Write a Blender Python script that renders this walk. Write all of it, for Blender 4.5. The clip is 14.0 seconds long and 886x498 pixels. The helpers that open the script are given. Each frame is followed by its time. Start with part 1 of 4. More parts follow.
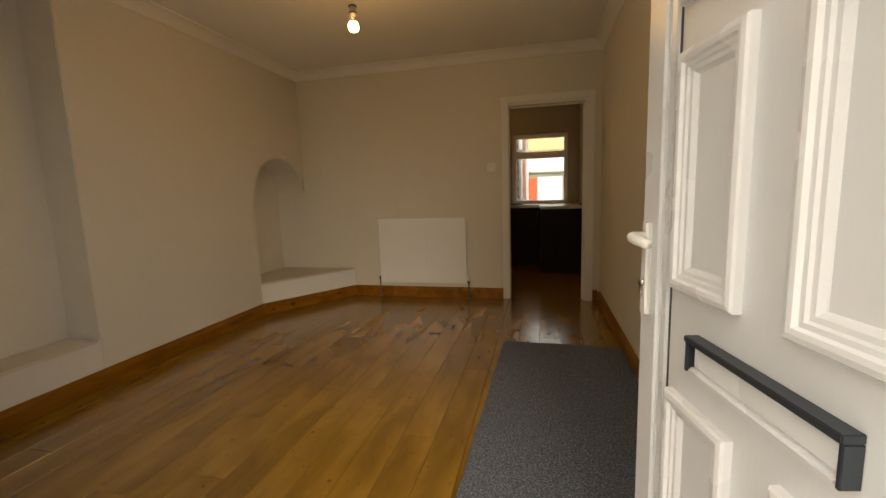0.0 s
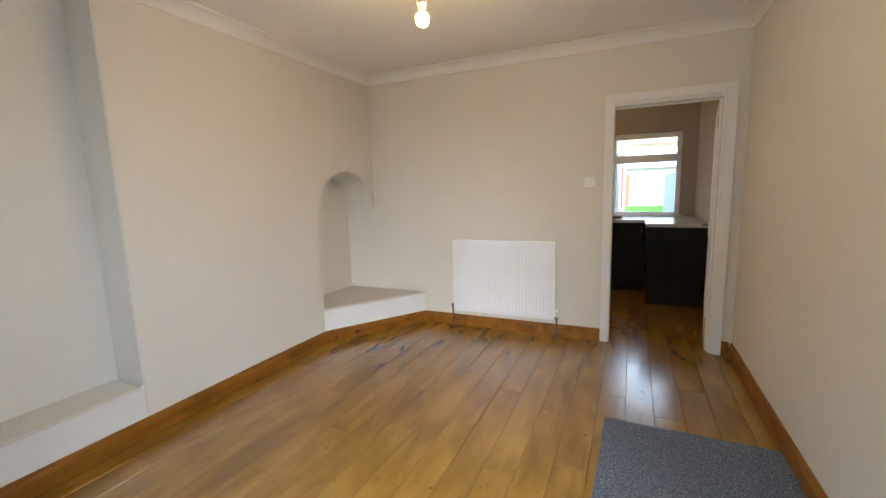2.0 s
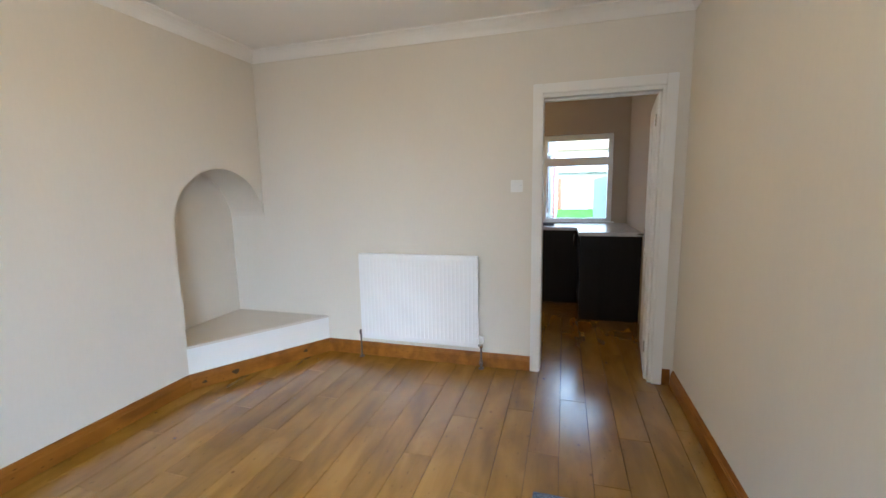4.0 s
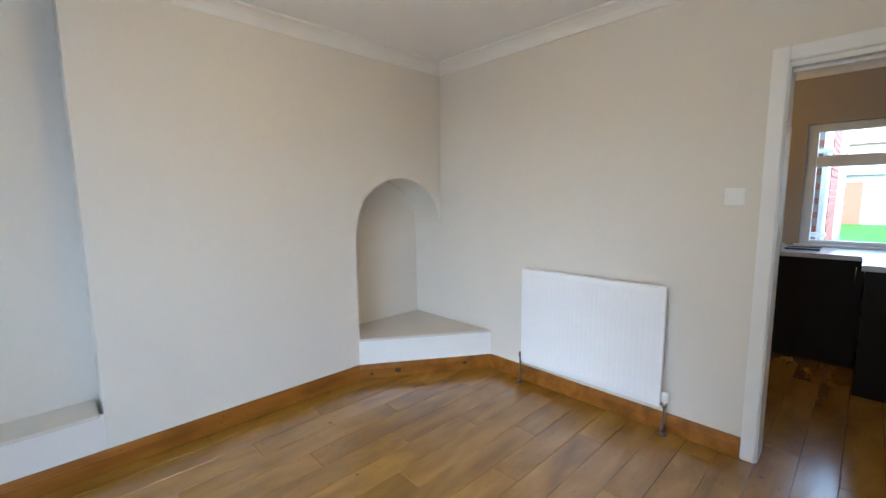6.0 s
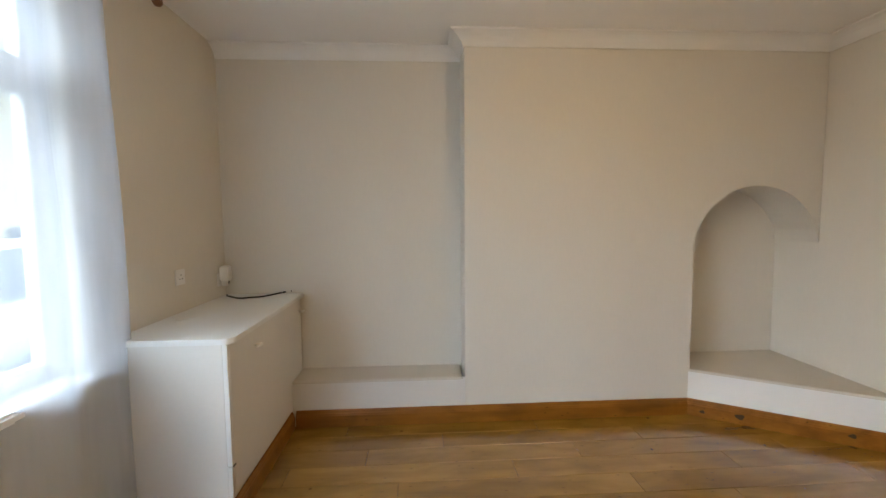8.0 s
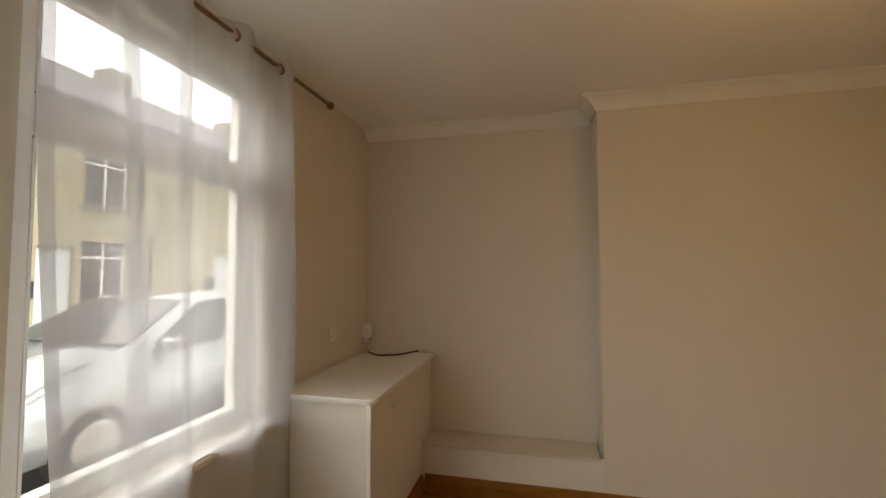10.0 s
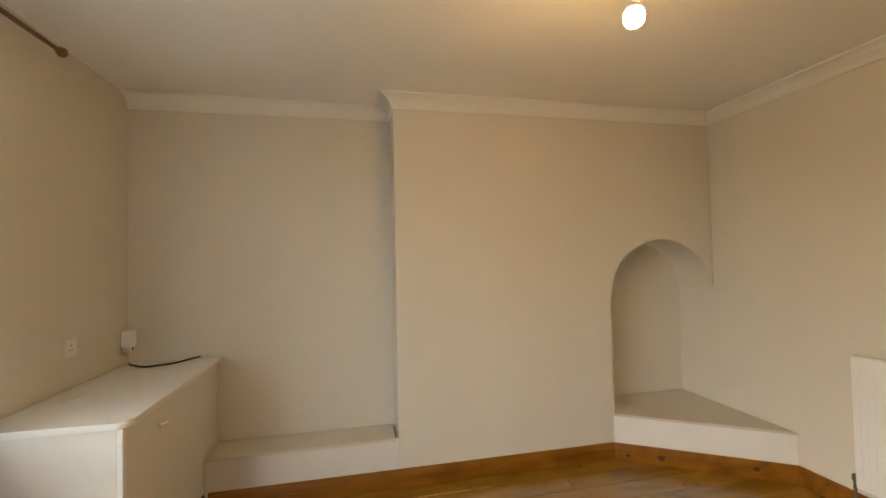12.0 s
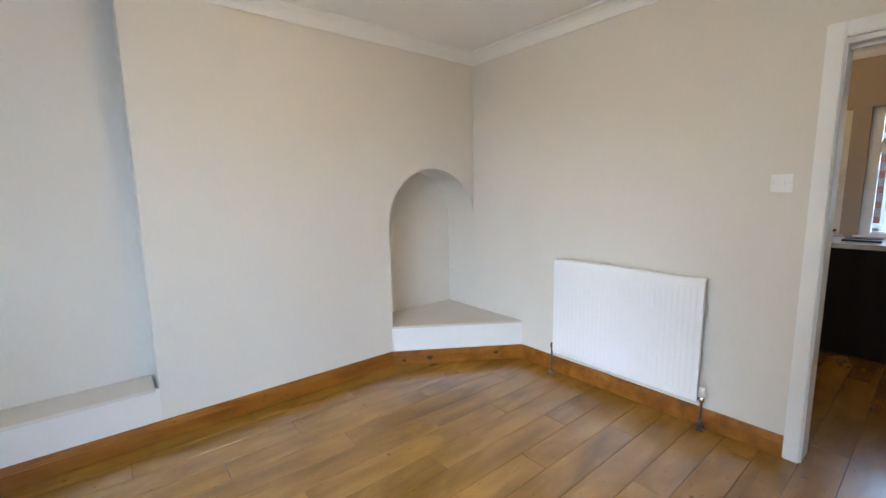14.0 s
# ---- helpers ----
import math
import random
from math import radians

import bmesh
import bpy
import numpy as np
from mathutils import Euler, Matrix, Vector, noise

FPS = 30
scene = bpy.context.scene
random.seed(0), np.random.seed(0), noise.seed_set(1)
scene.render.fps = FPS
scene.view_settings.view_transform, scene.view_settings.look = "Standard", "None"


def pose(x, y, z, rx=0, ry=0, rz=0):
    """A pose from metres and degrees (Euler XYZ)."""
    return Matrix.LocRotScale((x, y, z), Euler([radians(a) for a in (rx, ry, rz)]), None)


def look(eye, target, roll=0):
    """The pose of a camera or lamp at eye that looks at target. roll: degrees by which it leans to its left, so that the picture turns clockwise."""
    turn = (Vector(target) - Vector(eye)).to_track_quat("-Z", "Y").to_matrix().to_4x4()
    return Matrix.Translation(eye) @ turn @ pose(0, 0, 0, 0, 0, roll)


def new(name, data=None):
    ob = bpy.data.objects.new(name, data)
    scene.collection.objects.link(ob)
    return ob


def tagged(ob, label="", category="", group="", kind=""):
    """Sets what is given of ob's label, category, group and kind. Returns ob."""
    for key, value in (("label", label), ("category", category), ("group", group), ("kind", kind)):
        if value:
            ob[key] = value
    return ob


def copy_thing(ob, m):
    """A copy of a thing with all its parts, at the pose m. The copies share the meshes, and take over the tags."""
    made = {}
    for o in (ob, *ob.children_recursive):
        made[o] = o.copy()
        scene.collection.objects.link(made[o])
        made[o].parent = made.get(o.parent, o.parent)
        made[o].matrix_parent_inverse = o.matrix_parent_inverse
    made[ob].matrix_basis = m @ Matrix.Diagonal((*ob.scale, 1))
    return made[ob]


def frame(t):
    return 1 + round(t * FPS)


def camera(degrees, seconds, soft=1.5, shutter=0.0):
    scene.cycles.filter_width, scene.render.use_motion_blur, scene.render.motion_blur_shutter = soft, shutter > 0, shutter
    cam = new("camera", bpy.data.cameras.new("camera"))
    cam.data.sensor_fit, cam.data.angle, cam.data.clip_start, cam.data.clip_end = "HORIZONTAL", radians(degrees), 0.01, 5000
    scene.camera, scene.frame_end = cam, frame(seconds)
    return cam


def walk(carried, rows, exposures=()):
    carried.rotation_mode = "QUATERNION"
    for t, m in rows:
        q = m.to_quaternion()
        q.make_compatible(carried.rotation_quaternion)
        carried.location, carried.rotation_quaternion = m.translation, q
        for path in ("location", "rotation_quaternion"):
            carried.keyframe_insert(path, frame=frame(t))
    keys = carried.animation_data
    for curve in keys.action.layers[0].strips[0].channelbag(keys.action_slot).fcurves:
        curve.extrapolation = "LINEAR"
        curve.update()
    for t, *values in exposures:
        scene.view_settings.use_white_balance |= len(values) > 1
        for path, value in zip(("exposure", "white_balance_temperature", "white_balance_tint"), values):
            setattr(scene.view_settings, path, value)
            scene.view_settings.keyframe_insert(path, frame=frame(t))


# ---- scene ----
cam = camera(94.0, 14.0)
PATH = [
    (0, (0.398, -4.299, 1.136), (-0.069, -2.374, 0.864), -1.9),
    (0.5, (0.382, -4.104, 1.169), (-0.151, -2.198, 0.877), -2.0),
    (1, (0.371, -4.001, 1.328), (-0.271, -2.13, 1.038), -1.9),
    (1.5, (0.331, -3.917, 1.346), (-0.406, -2.081, 1.053), -1.8),
    (2, (0.217, -3.695, 1.354), (-0.608, -1.896, 1.065), -1.7),
    (2.5, (0.152, -3.6, 1.373), (-0.675, -1.803, 1.08), -1.6),
    (3, (0.142, -3.366, 1.357), (-0.606, -1.535, 1.059), -1.5),
    (3.2, (0.152, -3.281, 1.361), (-0.559, -1.437, 1.06), -1.5),
    (4.2, (0.236, -2.930, 1.360), (-0.310, -1.027, 1.075), -1.0),
    (5.3, (0.323, -2.586, 1.362), (-0.701, -0.885, 1.121), -0.6),
    (5.5, (0.329, -2.566, 1.371), (-0.792, -0.928, 1.126), -0.5),
    (6, (0.378, -2.534, 1.381), (-1.049, -1.155, 1.135), -0.6),
    (6.5, (0.379, -2.578, 1.38), (-1.275, -1.478, 1.146), -0.6),
    (7, (0.377, -2.623, 1.35), (-1.466, -1.872, 1.152), -0.5),
    (7.5, (0.382, -2.632, 1.35), (-1.564, -2.206, 1.174), -0.6),
    (8, (0.369, -2.688, 1.341), (-1.622, -2.577, 1.194), -0.5),
    (8.5, (0.38, -2.7, 1.348), (-1.61, -2.852, 1.229), -0.5),
    (8.7, (0.377, -2.732, 1.346), (-1.607, -2.964, 1.248), -0.3),
    (9.75, (0.384, -2.752, 1.410), (-1.555, -3.235, 1.487), -0.3),
    (10.8, (0.395, -2.744, 1.463), (-1.584, -2.911, 1.703), -0.2),
    (11, (0.395, -2.727, 1.464), (-1.59, -2.801, 1.698), -0.3),
    (11.5, (0.387, -2.698, 1.446), (-1.599, -2.537, 1.629), -0.8),
    (12, (0.378, -2.653, 1.42), (-1.577, -2.237, 1.474), -1.2),
    (12.5, (0.384, -2.624, 1.389), (-1.516, -2.003, 1.318), -1.4),
    (13, (0.387, -2.596, 1.363), (-1.415, -1.75, 1.171), -1.4),
    (13.5, (0.404, -2.565, 1.366), (-1.285, -1.525, 1.111), -1.2),
    (14, (0.417, -2.538, 1.361), (-1.119, -1.288, 1.083), -0.9),
]
EXPOSURES = [
    (0.0, 2.4, 8500, 9), (1.0, 2.85, 8600, 8), (1.5, 3.25, 7900, 8), (2.0, 3.9, 5400, 4), (2.5, 4.0, 5000, 3), (3.0, 4.05, 4900, 3), (5.5, 4.05, 4750, 2),
    (6.0, 4.0, 4650, 2), (6.5, 4.1, 4600, 2), (7.0, 4.2, 4650, 2), (7.5, 3.95, 5300, 3), (8.0, 3.65, 5600, 4), (8.5, 3.25, 6700, 8), (8.7, 3.15, 7000, 9),
    (10.8, 2.6, 7900, 12), (11.0, 2.6, 7900, 12), (11.5, 2.95, 8400, 11), (12.0, 3.5, 7000, 6), (12.5, 4.0, 5250, 3), (13.0, 4.2, 4850, 2), (14.0, 4.15, 4750, 3),
]
walk(cam, [(t, look(eye, target, roll)) for t, eye, target, roll in PATH], EXPOSURES)

# ---- daylight: a bright overcast sky ----
world = bpy.data.worlds.new("overcast_sky")
scene.world = world
world.use_nodes = True
wn, wl = world.node_tree.nodes, world.node_tree.links
sky = wn.new("ShaderNodeTexSky")
sky.sky_type, sky.sun_disc = "NISHITA", False
sky.sun_elevation, sky.sun_rotation = radians(34), radians(163)
sky.dust_density, sky.air_density = 3.0, 0.7
veil = wn.new("ShaderNodeMix")   # an even sheet of bright cloud covers most of the sky
veil.data_type = "RGBA"
veil.inputs["Factor"].default_value = 0.70
veil.inputs["B"].default_value = (5.1, 5.3, 5.6, 1)
wl.new(sky.outputs[0], veil.inputs["A"])
wl.new(veil.outputs["Result"], wn["Background"].inputs[0])
wn["Background"].inputs[1].default_value = 0.12
sun = new("sun", bpy.data.lights.new("sun", "SUN"))
sun.data.energy, sun.data.angle, sun.data.color = 0.4, radians(150), (1.0, 0.95, 0.88)
sun.matrix_world = look((3.0, -10.0, 7.04), (0, 0, 0))

# ---- plan, in metres ----
XL, XA, XR = -2.265, -2.52, 0.957      # chimney breast, alcove, right wall
YF, YS, YK = 0.0, -4.022, 2.5          # far wall, front wall, kitchen's back wall
ZC = 2.485                             # ceiling
YB = -2.4                              # side of the chimney breast
WALL_T = 0.14


# ---- building helpers ----
def thing(name, label="", category="", loc=(0, 0, 0), rz=0.0, group="", kind=""):
    ob = new(name)
    ob.empty_display_size = 0.1
    ob.matrix_world = pose(*loc, 0, 0, rz)
    return tagged(ob, label, category, group, kind)


def mesh_of(name, bm, material):
    me = bpy.data.meshes.new(name)
    bmesh.ops.recalc_face_normals(bm, faces=bm.faces)
    bm.to_mesh(me)
    bm.free()
    me.materials.append(material)
    return me


def part(name, bm, material, parent=None, label="", smooth=False, kind=""):
    me = mesh_of(name, bm, material)
    if smooth:
        for p in me.polygons:
            p.use_smooth = True
    ob = new(name, me)
    if parent is not None:
        ob.parent = parent
    return tagged(ob, label, kind=kind)


def box(x0, x1, y0, y1, z0, z1, bevel=0.0, seg=2, bm=None):
    own = bm is None
    tmp = bmesh.new()
    bmesh.ops.create_cube(tmp, size=1, matrix=Matrix.Translation(((x0 + x1) / 2, (y0 + y1) / 2, (z0 + z1) / 2))
                          @ Matrix.Diagonal((abs(x1 - x0), abs(y1 - y0), abs(z1 - z0), 1)))
    if bevel:
        bmesh.ops.bevel(tmp, geom=tmp.edges[:], offset=bevel, segments=seg, affect="EDGES", clamp_overlap=True)
    if own:
        return tmp
    me = bpy.data.meshes.new("tmp")
    tmp.to_mesh(me)
    tmp.free()
    bm.from_mesh(me)
    bpy.data.meshes.remove(me)
    return bm


def tube(points, radius, sides=10, bm=None):
    """A round bar along points."""
    bm = bm or bmesh.new()
    pts = [Vector(p) for p in points]
    rings = []
    side = None
    for i, p in enumerate(pts):
        d = (pts[min(i + 1, len(pts) - 1)] - pts[max(i - 1, 0)]).normalized()
        if side is None:
            side = d.orthogonal().normalized()
        side = (side - d * side.dot(d)).normalized()
        up = d.cross(side)
        r = radius[i] if isinstance(radius, (list, tuple)) else radius
        rings.append([bm.verts.new(p + (side * math.cos(a) + up * math.sin(a)) * r)
                      for a in (2 * math.pi * k / sides for k in range(sides))])
    for a, b in zip(rings, rings[1:]):
        for k in range(sides):
            bm.faces.new((a[k], a[(k + 1) % sides], b[(k + 1) % sides], b[k]))
    bm.faces.new(rings[0][::-1])
    bm.faces.new(rings[-1])
    return bm


def lathe(profile, at=(0, 0, 0), sides=24):
    """A turned shape from (radius, height) pairs."""
    bm = bmesh.new()
    rings = [[bm.verts.new((at[0] + r * math.cos(a), at[1] + r * math.sin(a), at[2] + z))
              for a in (2 * math.pi * k / sides for k in range(sides))] for r, z in profile]
    for a, b in zip(rings, rings[1:]):
        for k in range(sides):
            bm.faces.new((a[k], a[(k + 1) % sides], b[(k + 1) % sides], b[k]))
    bm.faces.new(rings[0][::-1])
    bm.faces.new(rings[-1])
    return bm


def prism(outline, axis, lo, hi):
    """A flat outline pushed out along an axis: 'x' takes (y, z), 'y' takes (x, z), 'z' takes (x, y)."""
    bm = bmesh.new()
    at = {"x": lambda p, h: (h, p[0], p[1]), "y": lambda p, h: (p[0], h, p[1]), "z": lambda p, h: (p[0], p[1], h)}[axis]
    a = [bm.verts.new(at(p, lo)) for p in outline]
    b = [bm.verts.new(at(p, hi)) for p in outline]
    bm.faces.new(a)
    bm.faces.new(b[::-1])
    for k in range(len(outline)):
        n = (k + 1) % len(outline)
        bm.faces.new((a[k], b[k], b[n], a[n]))
    return bm


def sweep(path, profile):
    """A moulding along a plan path; profile is (out from the wall on the left, height)."""
    bm = bmesh.new()
    pts = [Vector(p) for p in path]
    rings = []
    for i, p in enumerate(pts):
        d0 = (p - pts[i - 1]).normalized() if i else (pts[1] - p).normalized()
        d1 = (pts[i + 1] - p).normalized() if i < len(pts) - 1 else d0
        n0, n1 = Vector((-d0.y, d0.x)), Vector((-d1.y, d1.x))
        m = (n0 + n1).normalized()
        m /= max(0.3, m.dot(n0))
        rings.append([bm.verts.new((p.x + m.x * d, p.y + m.y * d, z)) for d, z in profile])
    for a, b in zip(rings, rings[1:]):
        for k in range(len(profile)):
            n = (k + 1) % len(profile)
            bm.faces.new((a[k], a[n], b[n], b[k]))
    bm.faces.new(rings[0])
    bm.faces.new(rings[-1][::-1])
    return bm


def slab_with_openings(axis, a0, a1, z0, z1, t0, t1, openings):
    """An upright wall along 'x' or 'y' from a0 to a1, thickness t0 to t1, with real openings (a0, a1, z0, z1)."""
    bm = bmesh.new()
    cuts_a = sorted({a0, a1, *(v for o in openings for v in o[:2])})
    cuts_z = sorted({z0, z1, *(v for o in openings for v in o[2:])})
    na, nz = len(cuts_a) - 1, len(cuts_z) - 1
    solid = {}
    for i in range(na):
        for j in range(nz):
            ca, cz = (cuts_a[i] + cuts_a[i + 1]) / 2, (cuts_z[j] + cuts_z[j + 1]) / 2
            solid[i, j] = not any(o[0] < ca < o[1] and o[2] < cz < o[3] for o in openings)
    seen = {}

    def vert(a, t, z):
        key = (a, t, z)
        if key not in seen:
            seen[key] = bm.verts.new((a, t, z) if axis == "x" else (t, a, z))
        return seen[key]

    for (i, j), full in solid.items():
        if not full:
            continue
        l, r, b, t = cuts_a[i], cuts_a[i + 1], cuts_z[j], cuts_z[j + 1]
        for th in (t0, t1):
            bm.faces.new((vert(l, th, b), vert(r, th, b), vert(r, th, t), vert(l, th, t)))
        if not solid.get((i - 1, j)):
            bm.faces.new((vert(l, t0, b), vert(l, t1, b), vert(l, t1, t), vert(l, t0, t)))
        if not solid.get((i + 1, j)):
            bm.faces.new((vert(r, t0, b), vert(r, t1, b), vert(r, t1, t), vert(r, t0, t)))
        if not solid.get((i, j - 1)):
            bm.faces.new((vert(l, t0, b), vert(r, t0, b), vert(r, t1, b), vert(l, t1, b)))
        if not solid.get((i, j + 1)):
            bm.faces.new((vert(l, t0, t), vert(r, t0, t), vert(r, t1, t), vert(l, t1, t)))
    return bm


# ---- materials ----
def material(name, color, rough=0.6, metal=0.0, vary=0.08, scale=6.0, fine=120.0, bump=0.05, stretch=(1, 1, 1), spec=0.5, coat=0.0, coords="Object"):
    """A plain surface with soft mottling at two scales and fine relief."""
    m = bpy.data.materials.new(name)
    m.use_nodes = True
    n, l = m.node_tree.nodes, m.node_tree.links
    b = n["Principled BSDF"]
    co = n.new("ShaderNodeTexCoord")
    mp = n.new("ShaderNodeMapping")
    mp.inputs["Scale"].default_value = stretch
    l.new(co.outputs[coords], mp.inputs["Vector"])
    big, small = n.new("ShaderNodeTexNoise"), n.new("ShaderNodeTexNoise")
    big.inputs["Scale"].default_value, small.inputs["Scale"].default_value = scale, fine
    big.inputs["Detail"].default_value, small.inputs["Detail"].default_value = 4, 3
    l.new(mp.outputs[0], big.inputs["Vector"])
    l.new(mp.outputs[0], small.inputs["Vector"])
    mix = n.new("ShaderNodeMath")
    mix.operation = "MULTIPLY_ADD"
    mix.inputs[1].default_value = 0.35
    l.new(small.outputs[0], mix.inputs[0])
    l.new(big.outputs[0], mix.inputs[2])
    ramp = n.new("ShaderNodeValToRGB")
    ramp.color_ramp.elements[0].position, ramp.color_ramp.elements[1].position = 0.35, 1.0
    lo, hi = 1 - vary, 1 + vary
    ramp.color_ramp.elements[0].color = (*(min(1, c * lo) for c in color), 1)
    ramp.color_ramp.elements[1].color = (*(min(1, c * hi) for c in color), 1)
    l.new(mix.outputs[0], ramp.inputs[0])
    l.new(ramp.outputs[0], b.inputs["Base Color"])
    rr = n.new("ShaderNodeMapRange")
    rr.inputs["To Min"].default_value, rr.inputs["To Max"].default_value = max(0.02, rough - 0.06), min(1, rough + 0.06)
    l.new(big.outputs[0], rr.inputs[0])
    l.new(rr.outputs[0], b.inputs["Roughness"])
    b.inputs["Metallic"].default_value = metal
    b.inputs["Specular IOR Level"].default_value = spec
    b.inputs["Coat Weight"].default_value = coat
    if bump:
        bp = n.new("ShaderNodeBump")
        bp.inputs["Strength"].default_value, bp.inputs["Distance"].default_value = bump, 0.002
        l.new(small.outputs[0], bp.inputs["Height"])
        l.new(bp.outputs[0], b.inputs["Normal"])
    return m


def wood(name, dark, mid, light, rough=0.3, along="y", per_piece=True, knots=0.25, coat=0.0, grain_mix=0.28, relief=0.05, swirl=(0.5, 2.6, 8.0), stops=(0.53, 0.70, 0.90), tone=0.10, specks=0.0):
    """Grained timber; the grain runs along one axis and differs from piece to piece."""
    m = bpy.data.materials.new(name)
    m.use_nodes = True
    n, l = m.node_tree.nodes, m.node_tree.links
    b = n["Principled BSDF"]
    co = n.new("ShaderNodeTexCoord")
    info = n.new("ShaderNodeObjectInfo")
    add = n.new("ShaderNodeVectorMath")
    add.operation = "MULTIPLY_ADD"
    add.inputs[1].default_value = (37, 53, 11) if per_piece else (0, 0, 0)
    l.new(info.outputs["Random"], add.inputs[0])
    l.new(co.outputs["Object"], add.inputs[2])

    def layer(sc, detail, dist, long_, across):
        mp = n.new("ShaderNodeMapping")
        mp.inputs["Scale"].default_value = {"x": (long_, across, across), "y": (across, long_, across), "z": (across, across, long_)}[along]
        l.new(add.outputs[0], mp.inputs["Vector"])
        t = n.new("ShaderNodeTexNoise")
        t.inputs["Scale"].default_value, t.inputs["Detail"].default_value, t.inputs["Distortion"].default_value = sc, detail, dist
        l.new(mp.outputs[0], t.inputs["Vector"])
        return t

    smudge, grain, fibre = layer(1.0, 4, *swirl), layer(1.0, 2, 0.4, 2.0, 24.0), layer(1.0, 1, 0, 6.0, 70.0)
    s = n.new("ShaderNodeMath")
    s.operation = "MULTIPLY_ADD"
    s.inputs[1].default_value = grain_mix
    l.new(grain.outputs[0], s.inputs[0])
    l.new(smudge.outputs[0], s.inputs[2])
    s2 = n.new("ShaderNodeMath")
    s2.operation = "MULTIPLY_ADD"
    s2.inputs[1].default_value = 0.06
    l.new(fibre.outputs[0], s2.inputs[0])
    l.new(s.outputs[0], s2.inputs[2])
    s3 = n.new("ShaderNodeMath")
    s3.operation = "MULTIPLY_ADD"
    s3.inputs[1].default_value = tone if per_piece else 0.0
    l.new(info.outputs["Random"], s3.inputs[0])
    l.new(s2.outputs[0], s3.inputs[2])
    ramp = n.new("ShaderNodeValToRGB")
    e = ramp.color_ramp.elements
    e[0].position, e[1].position = stops[0], stops[2]
    e[0].color, e[1].color = (*dark, 1), (*light, 1)
    mid_e = e.new(stops[1])
    mid_e.color = (*mid, 1)
    l.new(s3.outputs[0], ramp.inputs[0])
    # small dark knots
    vo = n.new("ShaderNodeTexVoronoi")
    mp = n.new("ShaderNodeMapping")
    mp.inputs["Scale"].default_value = {"x": (2.2, 6, 6), "y": (6, 2.2, 6), "z": (6, 6, 2.2)}[along]
    l.new(add.outputs[0], mp.inputs["Vector"])
    l.new(mp.outputs[0], vo.inputs["Vector"])
    kr = n.new("ShaderNodeValToRGB")
    kr.color_ramp.elements[0].position, kr.color_ramp.elements[1].position = 0.04, 0.13
    kr.color_ramp.elements[0].color, kr.color_ramp.elements[1].color = (1 - knots * 2, 1 - knots * 2.2, 1 - knots * 2.3, 1), (1, 1, 1, 1)
    l.new(vo.outputs["Distance"], kr.inputs[0])
    mul = n.new("ShaderNodeMix")
    mul.data_type, mul.blend_type = "RGBA", "MULTIPLY"
    mul.inputs["Factor"].default_value = 1.0
    l.new(ramp.outputs[0], mul.inputs["A"])
    l.new(kr.outputs[0], mul.inputs["B"])
    colour = mul.outputs["Result"]
    if specks:   # scattered pin knots and flecks
        dots, cut = n.new("ShaderNodeTexVoronoi"), n.new("ShaderNodeValToRGB")
        dots.inputs["Scale"].default_value = specks
        l.new(add.outputs[0], dots.inputs["Vector"])
        cut.color_ramp.elements[0].position, cut.color_ramp.elements[1].position = 0.03, 0.075
        cut.color_ramp.elements[0].color, cut.color_ramp.elements[1].color = (0.45, 0.36, 0.28, 1), (1, 1, 1, 1)
        l.new(dots.outputs["Distance"], cut.inputs[0])
        fleck = n.new("ShaderNodeMix")
        fleck.data_type, fleck.blend_type = "RGBA", "MULTIPLY"
        fleck.inputs["Factor"].default_value = 1.0
        l.new(colour, fleck.inputs["A"])
        l.new(cut.outputs[0], fleck.inputs["B"])
        colour = fleck.outputs["Result"]
    l.new(colour, b.inputs["Base Color"])
    rr = n.new("ShaderNodeMapRange")
    rr.inputs["To Min"].default_value, rr.inputs["To Max"].default_value = rough - 0.015, rough + 0.03
    l.new(smudge.outputs[0], rr.inputs[0])
    l.new(rr.outputs[0], b.inputs["Roughness"])
    b.inputs["Coat Weight"].default_value, b.inputs["Coat Roughness"].default_value = coat, 0.09
    if relief:
        bp = n.new("ShaderNodeBump")
        bp.inputs["Strength"].default_value, bp.inputs["Distance"].default_value = relief, 0.001
        l.new(grain.outputs[0], bp.inputs["Height"])
        l.new(bp.outputs[0], b.inputs["Normal"])
    return m


def glass(name, tint=(1, 1, 1), rough=0.0):
    """A thin clear pane: mostly see-through, glossier at a glancing angle."""
    m = bpy.data.materials.new(name)
    m.use_nodes = True
    n, l = m.node_tree.nodes, m.node_tree.links
    n.remove(n["Principled BSDF"])
    tr, gl, mix, lw = (n.new("ShaderNodeBsdfTransparent"), n.new("ShaderNodeBsdfGlossy"), n.new("ShaderNodeMixShader"), n.new("ShaderNodeLayerWeight"))
    tr.inputs[0].default_value = (*tint, 1)
    gl.inputs["Roughness"].default_value = rough
    lw.inputs["Blend"].default_value = 0.5
    power, gain = n.new("ShaderNodeMath"), n.new("ShaderNodeMath")
    power.operation, gain.operation = "POWER", "MULTIPLY_ADD"
    power.inputs[1].default_value = 4.0
    gain.inputs[1].default_value, gain.inputs[2].default_value = 0.5, 0.03
    l.new(lw.outputs["Facing"], power.inputs[0])
    l.new(power.outputs[0], gain.inputs[0])
    l.new(gain.outputs[0], mix.inputs[0])
    l.new(tr.outputs[0], mix.inputs[1])
    l.new(gl.outputs[0], mix.inputs[2])
    l.new(mix.outputs[0], n["Material Output"].inputs[0])
    return m


